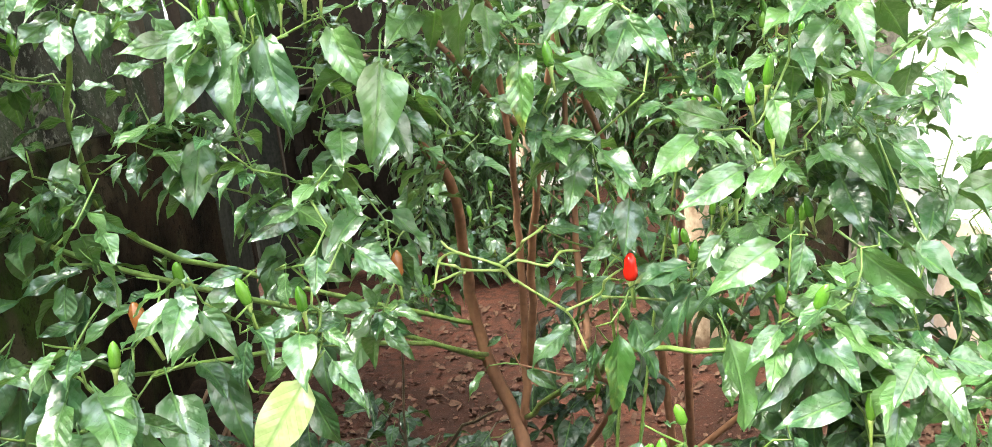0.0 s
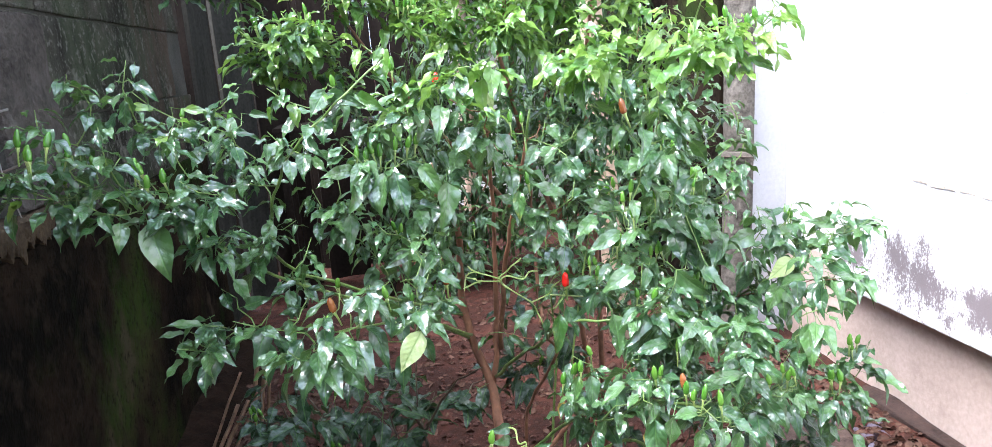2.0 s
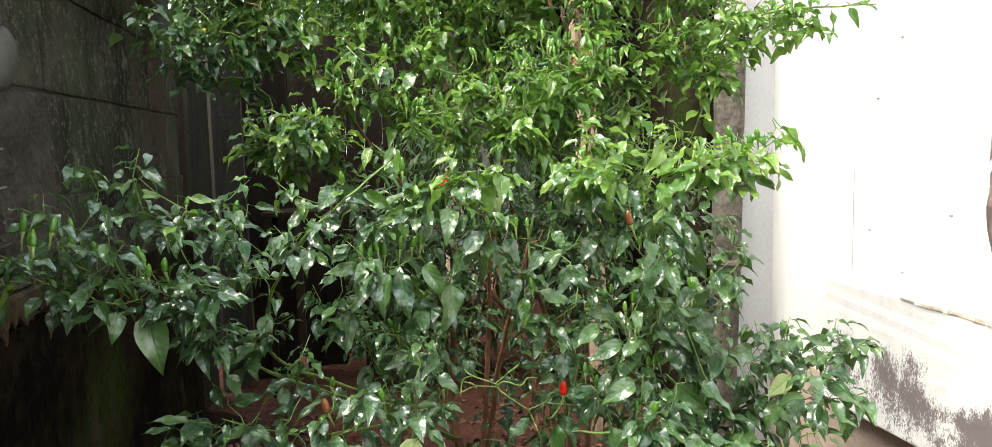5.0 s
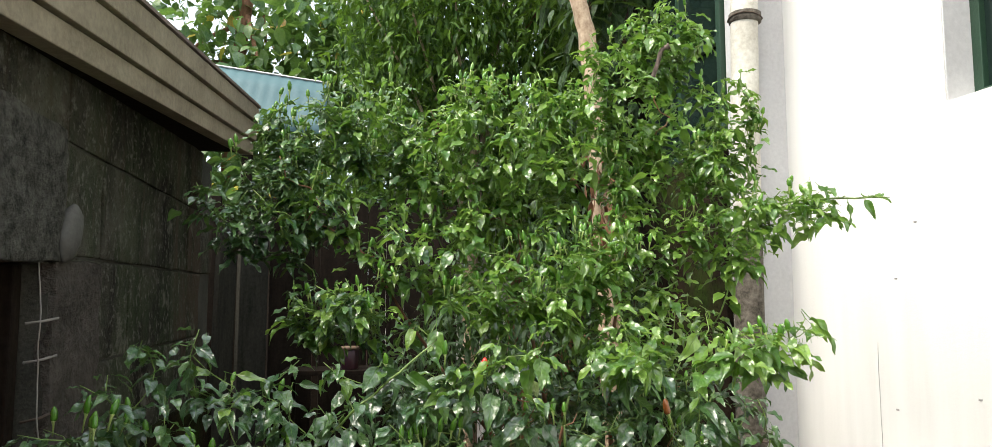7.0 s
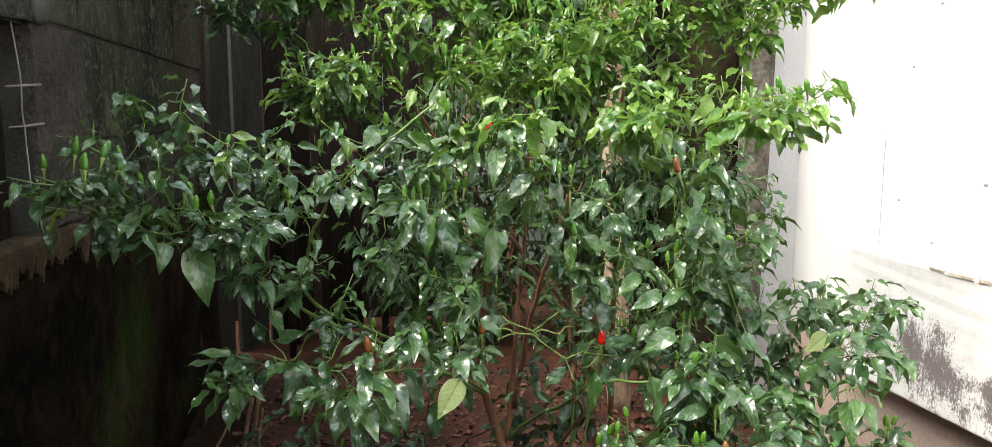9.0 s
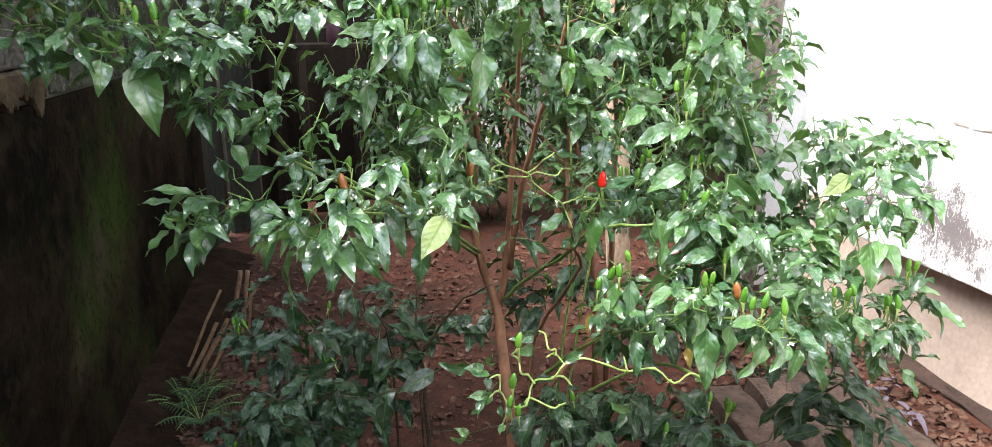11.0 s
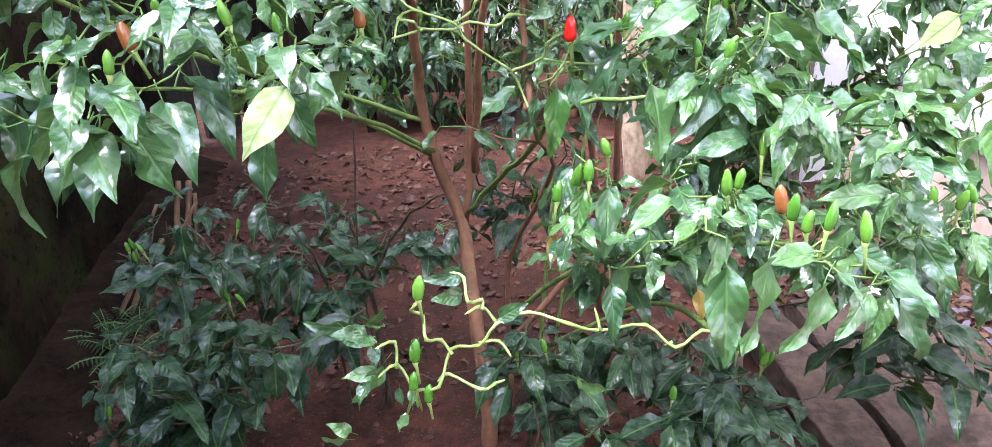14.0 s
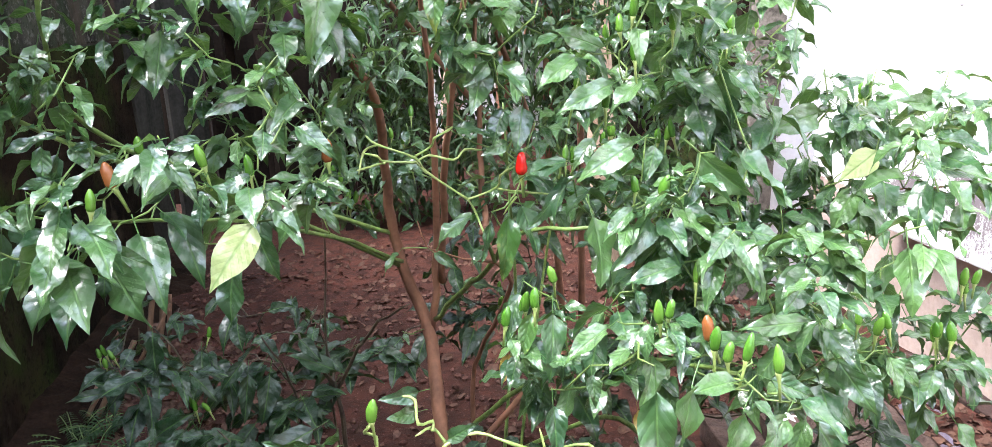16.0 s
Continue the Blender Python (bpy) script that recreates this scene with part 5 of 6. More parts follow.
HIGH_EDGE = [
    (0.742, 1.1, 1.16, 0.791, 1.06, 1.105, 0.3),
    (0.742, 1.1, 1.151, 0.765, 1.07, 1.119, 0.35),
    (0.682, 1.08, 1.091, 0.751, 1.05, 1.07, 0.35),
    (0.675, 1.08, 1.07, 0.718, 1.06, 1.045, 0.4),
    (0.662, 1.08, 1.07, 0.669, 1.05, 1.029, 0.42),
    (0.634, 1.1, 1.087, 0.58, 1.06, 1.035, 0.5),
    (0.568, 1.1, 1.096, 0.543, 1.06, 1.053, 0.6),
    (0.516, 1.12, 1.129, 0.47, 1.08, 1.082, 0.45),
]
BRANCH_END = [
    (0.972, 1.5, 1.44, 0.972, 1.47, 1.371, 0.4),
    (1.034, 1.48, 1.428, 1.062, 1.46, 1.37, 0.32),
    (1.078, 1.47, 1.44, 1.079, 1.45, 1.377, 0.36),
    (1.119, 1.46, 1.447, 1.138, 1.44, 1.393, 0.36),
    (1.143, 1.46, 1.454, 1.189, 1.44, 1.447, 0.3),
]
SPRAYS = WALL_SPRAY + WALL_TOPS + SHED_SPRAY + INNER_SPRAY + CROWN_SPRAY + FRONT_TOPS + OUTER_SPRAY + HIGH_EDGE
SPRAYS += LEFT_SPRAY + LEFT_TOPS + LEFT_EDGE + MIDDLE_LEAVES + RIGHT_TOPS + RIGHT_FRONT + RIGHT_LOW + RIGHT_FAR + RIGHT_FRINGE
CHILIES = [
    (-0.125, 0.979, 0.695), (0.389, 1.155, 0.675), (0.436, 1.046, 0.66), (0.458, 1.02, 0.661), (0.333, 1.014, 0.571), (0.467, 0.817, 0.557), (0.486, 0.793, 0.555),
    (0.454, 0.826, 0.553), (0.445, 0.835, 0.561), (0.64, 0.935, 0.505), (0.68, 0.922, 0.522), (0.672, 0.93, 0.512), (0.916, 1.225, 0.644), (-0.023, 1.011, 0.726), (-0.112, 1.102, 0.728),
    (0.02, 1.015, 0.713), (0.426, 0.902, 0.567), (0.418, 0.905, 0.560), (0.494, 1.0, 0.561), (-0.396, 1.017, 0.975), (-0.482, 0.984, 1.019), (-0.27, 1.199, 0.951), (-0.374, 1.246, 1.052), (-0.524, 1.072, 0.983),
]
MORE_CHILIES = [
    (-0.383, 1, 0.98), (-0.392, 1, 0.984), (-0.378, 1, 0.958), (-0.275, 1.18, 1.039), (-0.249, 1.1, 0.96), (-0.036, 1.12, 0.955), (-0.023, 1.12, 0.965), (-0.01, 1.12, 0.958), (0.018, 1.12, 0.967), (0.04, 1.12, 0.97), (0.056, 1.12, 0.974), (-0.052, 1.12, 0.957), (-0.081, 1.16, 1.088), (0.184, 1.14, 0.994), (0.234, 1.14, 0.996), (0.256, 1.14, 0.994), (0.25, 1.08, 0.889), (0.426, 1.08, 0.837), (0.441, 1.08, 0.853), (0.488, 1.08, 0.837), (0.444, 1.08, 0.804), (-0.47, 1.05, 0.994), (-0.483, 1, 1.035), (-0.499, 1, 0.977)
]
TOP_CHILIES = [
    (0.695, 1.1, 1.148), (0.692, 1.08, 1.106), (0.648, 1.1, 1.142), (0.621, 1.1, 1.139), (0.679, 1.1, 1.135), (0.662, 1.09, 1.118), (0.638, 1.1, 1.154), (0.569, 1.1, 1.13)
]
front_lobes = left_branches + middle_branches + right_branches + low_branches
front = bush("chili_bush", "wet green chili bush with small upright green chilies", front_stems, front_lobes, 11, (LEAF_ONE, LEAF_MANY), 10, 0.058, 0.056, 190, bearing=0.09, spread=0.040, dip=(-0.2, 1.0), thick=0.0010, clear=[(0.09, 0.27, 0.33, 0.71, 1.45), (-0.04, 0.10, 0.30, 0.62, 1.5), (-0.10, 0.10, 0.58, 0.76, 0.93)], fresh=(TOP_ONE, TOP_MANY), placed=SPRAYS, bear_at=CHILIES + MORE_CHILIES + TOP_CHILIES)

back_stems = [
    [0.01, (0.556, 1.939, GROUND - 0.05), (0.502, 1.883, 0.433), (0.36, 1.773, 0.887), (0.262, 1.699, 1.287)],
    [0.01, (0.591, 1.939, GROUND - 0.05), (0.573, 1.865, 0.531), (0.538, 1.773, 0.976), (0.573, 1.718, 1.332)],
    [0.005, (0.57, 1.75, 1.20), (0.866, 1.6, 1.39), (0.942, 1.54, 1.443), (1.067, 1.48, 1.451), (1.182, 1.45, 1.452)],
    [0.008, (0.484, 1.865, 0.486), (0.262, 1.81, 0.753), (0.057, 1.736, 1.02), (-0.094, 1.681, 1.243)],
]
high_shoots = [
    (-0.356, 1.644, 1.463, 0.202, 0.125, 0.138, 63),
    (-0.214, 1.571, 1.189, 0.135, 0.089, 0.068, 21),
    (-0.166, 1.736, 1.687, 0.231, 0.125, 0.138, 56),
    (0.12, 1.718, 1.58, 0.308, 0.16, 0.216, 110),
    (0.244, 1.515, 1.254, 0.269, 0.125, 0.118, 60),
    (0.472, 1.552, 1.32, 0.231, 0.107, 0.138, 47),
    (0.501, 1.699, 1.615, 0.269, 0.16, 0.196, 94),
    (0.262, 1.773, 1.776, 0.231, 0.107, 0.078, 32),
    (0.701, 1.773, 1.909, 0.125, 0.107, 0.166, 42),
    (0.7, 1.75, 1.95, 0.1, 0.09, 0.12, 16),
    (0.86, 1.7, 1.74, 0.09, 0.1, 0.12, 16),
    (-0.3, 1.72, 1.62, 0.15, 0.1, 0.12, 22),
    (0.02, 1.62, 1.34, 0.22, 0.12, 0.12, 30),
    (0.475, 1.62, 1.80, 0.08, 0.08, 0.12, 16),
    (0.475, 1.60, 1.33, 0.08, 0.08, 0.08, 8),
]
lower_shoots = [
    (0.81, 1.68, 1.633, 0.16, 0.125, 0.176, 40),
    (0.97, 1.55, 1.45, 0.13, 0.08, 0.04, 22),
    (0.80, 1.57, 1.386, 0.15, 0.11, 0.118, 30),
    (0.745, 1.6, 1.02, 0.1, 0.1, 0.178, 15),
    (0.538, 1.589, 0.994, 0.196, 0.142, 0.178, 38),
    (0.609, 1.644, 0.673, 0.178, 0.142, 0.178, 29),
    (0.351, 1.699, 0.958, 0.267, 0.107, 0.196, 31),
    (-0.005, 1.644, 1.02, 0.178, 0.107, 0.142, 17),
    (0.484, 1.681, 0.575, 0.223, 0.125, 0.134, 16),
    (0.128, 1.699, 0.638, 0.267, 0.089, 0.196, 18),
    (-0.18, 1.5, 1.2, 0.16, 0.1, 0.08, 16),
    (0.74, 1.52, 0.86, 0.15, 0.12, 0.2, 26),
    (0.72, 1.95, 1.0, 0.16, 0.14, 0.35, 34),
    (0.84, 1.66, 0.7, 0.12, 0.12, 0.12, 14),
]
back_lobes = high_shoots + lower_shoots
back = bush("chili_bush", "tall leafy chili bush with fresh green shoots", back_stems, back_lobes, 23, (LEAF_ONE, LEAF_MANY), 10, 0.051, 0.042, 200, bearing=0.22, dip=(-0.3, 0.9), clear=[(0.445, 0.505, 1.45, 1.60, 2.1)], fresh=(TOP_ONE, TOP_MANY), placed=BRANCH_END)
tube("broken_stub", curve_points([(0.640, 1.665, 1.80), (0.652, 1.66, 1.84), (0.665, 1.66, 1.880), (0.684, 1.65, 1.891)], 4, 0.002), [0.006] * 11 + [0.008, 0.009], DEAD_WOOD, back, "dark broken branch end", 8)

low_stems = [
    [0.0065, (0.02, 1.63, GROUND - 0.05), (0.014, 1.63, 0.06), (0.008, 1.63, 0.123), (-0.018, 1.6, 0.205), (-0.039, 1.55, 0.287)],
    [0.0045, (0.008, 1.63, 0.123), (0.086, 1.55, 0.282), (0.168, 1.45, 0.373)],
    [0.004, (-0.06, 1.62, GROUND - 0.05), (-0.063, 1.6, 0.079), (-0.071, 1.55, 0.215), (-0.095, 1.5, 0.314)],
    [0.003, (0.01, 1.64, GROUND - 0.05), (-0, 1.62, 0.214), (0.023, 1.6, 0.503), (0.024, 1.6, 0.56)],
    [0.005, (-0.361, 1.60, GROUND - 0.05), (-0.352, 1.55, 0.03), (-0.30, 1.46, 0.16)],
]
shrub_near = [
    (-0.406, 1.515, 0.062, 0.107, 0.107, 0.089, 3),
    (-0.29, 1.34, 0.11, 0.107, 0.089, 0.071, 5),
    (-0.183, 1.607, 0.221, 0.107, 0.089, 0.071, 4),
    (-0.27, 1.479, 0.2, 0.13, 0.107, 0.089, 6),
    (-0.36, 1.39, 0.07, 0.107, 0.089, 0.08, 4),
    (-0.432, 1.589, -0.012, 0.071, 0.107, 0.071, 4),
    (-0.121, 1.607, 0.157, 0.116, 0.089, 0.053, 4),
    (-0.25, 1.33, 0.17, 0.151, 0.107, 0.071, 7),
]
shrub_beside = [
    (-0.05, 1.736, 0.242, 0.107, 0.089, 0.071, 5),
    (-0.40, 1.773, 0.221, 0.13, 0.125, 0.1, 6),
    (0.36, 1.773, 0.327, 0.16, 0.089, 0.142, 10),
    (0.111, 1.699, 0.2, 0.071, 0.071, 0.053, 3),
    (0.333, 1.387, 0.041, 0.116, 0.089, 0.062, 5),
    (0.36, 1.221, 0.051, 0.125, 0.089, 0.062, 7, 0.85),
    (0.502, 1.368, 0.094, 0.125, 0.107, 0.089, 7),
    (0.68, 1.451, 0.306, 0.178, 0.125, 0.107, 9),
    (0.45, 1.16, 0.18, 0.14, 0.1, 0.09, 10, 0.9),
    (0.58, 1.22, 0.06, 0.12, 0.1, 0.08, 8),
    (0.3, 1.25, 0.16, 0.1, 0.08, 0.07, 6, 0.8),
    (0.86, 1.2, 0.22, 0.12, 0.12, 0.12, 9),
]
SHRUB_LEAVES = [
    (-0.09, 1.5, 0.239, -0.099, 1.45, 0.162, 0.5),
    (-0.127, 1.5, 0.245, -0.138, 1.47, 0.157, 0.36),
    (-0.138, 1.52, 0.261, -0.177, 1.48, 0.221, 0.4),
    (0.01, 1.6, 0.189, -0.065, 1.57, 0.251, 0.45),
    (-0.199, 1.5, 0.296, -0.197, 1.46, 0.252, 0.6),
    (-0.276, 1.5, 0.332, -0.268, 1.45, 0.277, 0.7),
    (-0.145, 1.55, 0.322, -0.138, 1.51, 0.283, 0.65),
    (-0.088, 1.55, 0.295, -0.127, 1.53, 0.29, 0.5),
    (-0.232, 1.32, 0.242, -0.176, 1.3, 0.288, 0.45),
    (-0.324, 1.3, 0.251, -0.347, 1.28, 0.262, 0.55),
    (-0.342, 1.3, 0.219, -0.363, 1.26, 0.18, 0.4),
    (-0.307, 1.3, 0.194, -0.343, 1.26, 0.144, 0.42),
    (-0.276, 1.3, 0.168, -0.327, 1.27, 0.137, 0.4),
]
SHRUB_LOW = [
    (-0.248, 1.32, 0.206, -0.25, 1.3, 0.193, 0.8),
    (-0.199, 1.32, 0.191, -0.193, 1.29, 0.148, 0.45),
    (-0.172, 1.32, 0.199, -0.158, 1.29, 0.155, 0.5),
    (-0.14, 1.36, 0.146, -0.14, 1.33, 0.077, 0.5),
    (-0.192, 1.28, 0.14, -0.142, 1.25, 0.127, 0.65),
    (0.019, 1.22, 0.285, -0.056, 1.18, 0.269, 0.5),
    (-0.039, 1.55, 0.281, 0.004, 1.52, 0.247, 0.5),
    (-0.239, 1.5, 0.281, -0.259, 1.48, 0.316, 0.6),
    (-0.223, 1.3, 0.159, -0.179, 1.28, 0.201, 0.4),
    (-0.182, 1.6, 0.355, -0.213, 1.57, 0.333, 0.5),
    (-0.096, 1.6, 0.322, -0.051, 1.58, 0.344, 0.5),
    (-0.331, 1.5, 0.242, -0.379, 1.47, 0.262, 0.4),
    (-0.369, 1.5, 0.234, -0.419, 1.46, 0.248, 0.4),
    (-0.076, 1.15, 0.271, -0.085, 1.15, 0.197, 0.5),
]
low_lobes = shrub_near + shrub_beside
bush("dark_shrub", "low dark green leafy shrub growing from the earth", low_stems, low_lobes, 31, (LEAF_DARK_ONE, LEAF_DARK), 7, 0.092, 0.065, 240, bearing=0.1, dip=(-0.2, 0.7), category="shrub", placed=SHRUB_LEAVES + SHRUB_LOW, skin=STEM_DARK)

# bare lime-green twigs where the leaves have dropped, and the ripe fruits
bare = thing("bare_twig", "bare zigzag lime-green chili twig with ripe fruits", "twig")
for line in ([(0.253, 0.628), (0.203, 0.665), (0.19, 0.687), (0.145, 0.704), (0.132, 0.715)],
    [(0.19, 0.679), (0.152, 0.681), (0.144, 0.692), (0.126, 0.695)],
    [(0.152, 0.681), (0.143, 0.678), (0.119, 0.676)],
    [(0.19, 0.687), (0.211, 0.697), (0.215, 0.71), (0.232, 0.716), (0.239, 0.719)],
    [(0.19, 0.679), (0.208, 0.686), (0.237, 0.682), (0.252, 0.692), (0.274, 0.688)],
    [(0.253, 0.628), (0.291, 0.639), (0.293, 0.659), (0.314, 0.667)],
    [(0.291, 0.639), (0.321, 0.631), (0.367, 0.629)],
    [(0.314, 0.628), (0.298, 0.602)],
    [(0.253, 0.628), (0.262, 0.609), (0.271, 0.581)],
    [(0.145, 0.704), (0.128, 0.695), (0.121, 0.671)],
    [(0.203, 0.665), (0.19, 0.679)]):
    soft = curve_points([(x, 1.15 + 0.012 * math.sin(i * 2.1), z) for i, (x, z) in enumerate(line)], 3, 0.001)
    tube("twig", soft, [0.0014 + (0.0005 if i % 3 == 0 else 0.0) for i in range(len(soft) - 1)] + [0.0006], STEM_LIME, bare)
for at, mesh, nm in (((0.318, 1.129, 0.660), RED, "red_chili"), ((0.087, 1.13, 0.690), ORANGE, "orange_chili")):
    fruit(nm, mesh, bare, Matrix.Translation(at), "ripe " + nm.replace("_", " "))
low = thing("bare_twig", "low bare lime-green chili branch with few leaves", "twig")
for line in ([(0.423, 0.399), (0.403, 0.406), (0.37, 0.401), (0.345, 0.42), (0.298, 0.421), (0.264, 0.44), (0.23, 0.445), (0.197, 0.444), (0.18, 0.422), (0.153, 0.413), (0.138, 0.384), (0.116, 0.375), (0.104, 0.344)],
    [(0.153, 0.413), (0.144, 0.426), (0.13, 0.438), (0.129, 0.454), (0.119, 0.463), (0.124, 0.476), (0.127, 0.482)],
    [(0.197, 0.444), (0.185, 0.459), (0.168, 0.461)],
    [(0.185, 0.459), (0.186, 0.466), (0.171, 0.474), (0.17, 0.491), (0.158, 0.499)],
    [(0.18, 0.422), (0.199, 0.418), (0.209, 0.41)],
    [(0.138, 0.384), (0.148, 0.387), (0.178, 0.376), (0.193, 0.37), (0.203, 0.376)],
    [(0.113, 0.38), (0.1, 0.403), (0.082, 0.402)],
    [(0.1, 0.403), (0.1, 0.428), (0.083, 0.434)],
    [(0.116, 0.375), (0.119, 0.346)],
    [(0.298, 0.421), (0.294, 0.444)],
    [(0.37, 0.401), (0.365, 0.393)]):
    soft = curve_points([(x, 0.90 + 0.010 * math.sin(i * 2.3), z) for i, (x, z) in enumerate(line)], 3, 0.001)
    tube("twig", soft, [0.0015 + (0.0006 if i % 3 == 0 else 0.0) for i in range(len(soft) - 1)] + [0.0006], STEM_LIME, low)
tube("twig", curve_points([(0.423, 0.90, 0.399), (0.43, 1.15, 0.30), (0.33, 1.36, 0.12)], 5), 0.0035, STEM_GREEN, low, "green lower twig")
rng = random.Random(3)
low_leaf = [leaf_mesh("leaf", shape, LEAF_ONE) for shape in OPEN]
TWIG_LEAVES = [
    (0.2, 0.9, 0.447, 0.226, 0.885, 0.47, 0.5),
    (0.056, 0.9, 0.454, 0.075, 0.885, 0.442, 0.6),
    (0.087, 0.9, 0.41, 0.056, 0.885, 0.372, 0.45),
    (0.079, 0.9, 0.431, 0.083, 0.885, 0.416, 0.7),
    (0.118, 0.9, 0.385, 0.105, 0.885, 0.365, 0.5),
    (0.122, 0.9, 0.432, 0.113, 0.885, 0.428, 0.6),
    (0.275, 0.9, 0.37, 0.308, 0.885, 0.352, 0.5),
    (0.083, 0.9, 0.434, 0.058, 0.885, 0.453, 0.5),
    (0.082, 0.9, 0.402, 0.049, 0.885, 0.41, 0.5),
    (0.41, 0.9, 0.4, 0.414, 0.885, 0.401, 0.5),
    (0.093, 0.9, 0.453, 0.077, 0.885, 0.457, 0.5),
]
TWIG_ENDS = [
    (0.058, 0.95, 0.426, 0.011, 0.93, 0.435, 0.5),
    (0.075, 0.9, 0.442, 0.049, 0.88, 0.459, 0.7),
    (0.076, 0.9, 0.403, 0.058, 0.87, 0.384, 0.45),
    (0.077, 0.92, 0.445, 0.095, 0.91, 0.459, 0.8),
    (0.1, 0.9, 0.381, 0.099, 0.89, 0.365, 0.7),
    (0.104, 0.9, 0.35, 0.095, 0.88, 0.346, 0.7),
    (0.049, 0.89, 0.343, 0.031, 0.88, 0.362, 0.6),
    (0.045, 0.89, 0.335, 0.021, 0.88, 0.343, 0.6),
    (0.174, 1, 0.449, 0.131, 0.98, 0.45, 0.5),
    (0.172, 1, 0.424, 0.138, 0.98, 0.428, 0.6),
]
for row in TWIG_LEAVES + TWIG_ENDS:
    stand_leaf("leaf", low_leaf[rng.randrange(4)], low, row, rng, 0.6)
for at in ((0.127, 0.895, 0.478), (0.118, 0.895, 0.412), (0.114, 0.895, 0.381), (0.127, 0.895, 0.365)):
    fruit("green_chili", rng.choice(FRUITS), low, Matrix.Translation(at))

# single leaves and fruits on the front bush that stand out
for at in ((-0.116, 1.023, 0.698), (0.464, 0.886, 0.536), (0.418, 1.024, 0.995)):
    fruit("orange_chili", ORANGE, front, Matrix.Translation(at) @ Matrix.Rotation(-0.3, 4, "Y"), "ripening orange chili")
fruit("red_chili", RED, front, Matrix.Translation((0.104, 1.15, 1.06)), "ripe red chili")
pale = leaf_mesh("pale_leaf", leaf_shape(0.60, 0.14, 0.08, 0.03, 0.05), LEAF_PALE)
sick = leaf_mesh("mottled_leaf", OPEN[1], LEAF_SICK)
yellowed = leaf_mesh("yellow_leaf", OPEN[0], LEAF_YELLOW)
for nm, me, row in (("pale_leaf", pale, (0.03, 0.95, 0.67, -0.012, 0.91, 0.619, 0.62)), ("pale_leaf", pale, (0.196, 1.14, 1.045, 0.203, 1.13, 1.013, 0.6)), ("pale_leaf", pale, (0.80, 1.15, 0.655, 0.735, 1.12, 0.628, 0.55)),
                    ("mottled_leaf", sick, (0.296, 1.1, 0.618, 0.288, 1.08, 0.531, 0.36)), ("mottled_leaf", sick, (0.301, 0.98, 0.541, 0.283, 0.96, 0.489, 0.4)), ("mottled_leaf", sick, (0.216, 0.975, 0.888, 0.212, 0.96, 0.835, 0.45)),
                    ("yellow_leaf", yellowed, (0.285, 1.06, 0.455, 0.275, 1.05, 0.418, 0.5)), ("yellow_leaf", yellowed, (0.405, 0.93, 0.44, 0.41, 0.92, 0.405, 0.45))):
    stand_leaf(nm, me, front, row, rng, 0.1)

star = [(leaf_pose(Vector((0, 0, 0)), i * 1.2566, -0.15, 0, 0.0075), 0) for i in range(5)]
for at in ((0.496, 0.79, 0.503),):
    fl = joined_leaves("flower", star, ROUND, PETAL, front, "small white chili flower")
    fl.location = at
    tube("flower_stalk", [(0, 0, 0), (0.004, 0.008, -0.012), (0.006, 0.018, -0.03)], 0.0009, STEM_LIME, fl)

# ---- trees behind ----
def tree(name, label, trunk, rad, bark, clumps, shapes, material, seed, size, each, spread, extra=None):
    rng = random.Random(seed)
    ob = thing(name, label, "tree")
    tube("trunk", curve_points(trunk, 6, 0.012), np.linspace(rad, rad * 0.5, (len(trunk) - 1) * 6 + 1).tolist(), bark, ob, "", 10)
    items, odd = [], []
    top = Vector(trunk[-1])
    for tip, _ in scatter_in(clumps, rng, spread * 1.1):
        if rng.random() < 0.03:
            start = Vector(trunk[len(trunk) // 2]).lerp(top, rng.random())
            mid = start.lerp(tip, 0.5) + Vector((0, 0, 0.12))
            tube("limb", curve_points([start, mid, tip], 4), np.linspace(rad * 0.3, 0.004, 9).tolist(), bark, ob, "", 5)
        for _ in range(each):
            at = tip + Vector((rng.gauss(0, 1), rng.gauss(0, 1), rng.gauss(0, 1))) * spread * 0.6
            it = (leaf_pose(at, rng.random() * 6.28, rng.uniform(-0.2, 1.2), rng.uniform(-0.5, 0.5), size * rng.uniform(0.7, 1.3)), rng.randrange(6))
            (odd if extra and rng.random() < 0.025 else items).append(it)
    joined_leaves("leaves", items, shapes, material, ob)
    if odd:
        joined_leaves("yellow_leaves", odd, shapes, extra, ob, "yellowed old leaves")
    return ob


tree("broadleaf_tree", "tall broad-leaved tree with a few yellow leaves", [(-1.6, 6.9, GROUND), (-1.55, 6.85, 1.5), (-1.5, 6.8, 3.2), (-1.3, 6.7, 4.6)], 0.10, STEM_BROWN,
     [(-1.5, 6.7, 2.9, 1.2, 0.6, 0.9, 110), (-1.1, 6.4, 1.9, 1.0, 0.5, 0.6, 70), (-0.4, 6.8, 3.4, 1.0, 0.6, 0.9, 90), (-2.2, 6.9, 4.2, 1.0, 0.6, 0.6, 24)], ROUND, LEAF_FAR, 5, 0.145, 22, 0.2, LEAF_YELLOW)
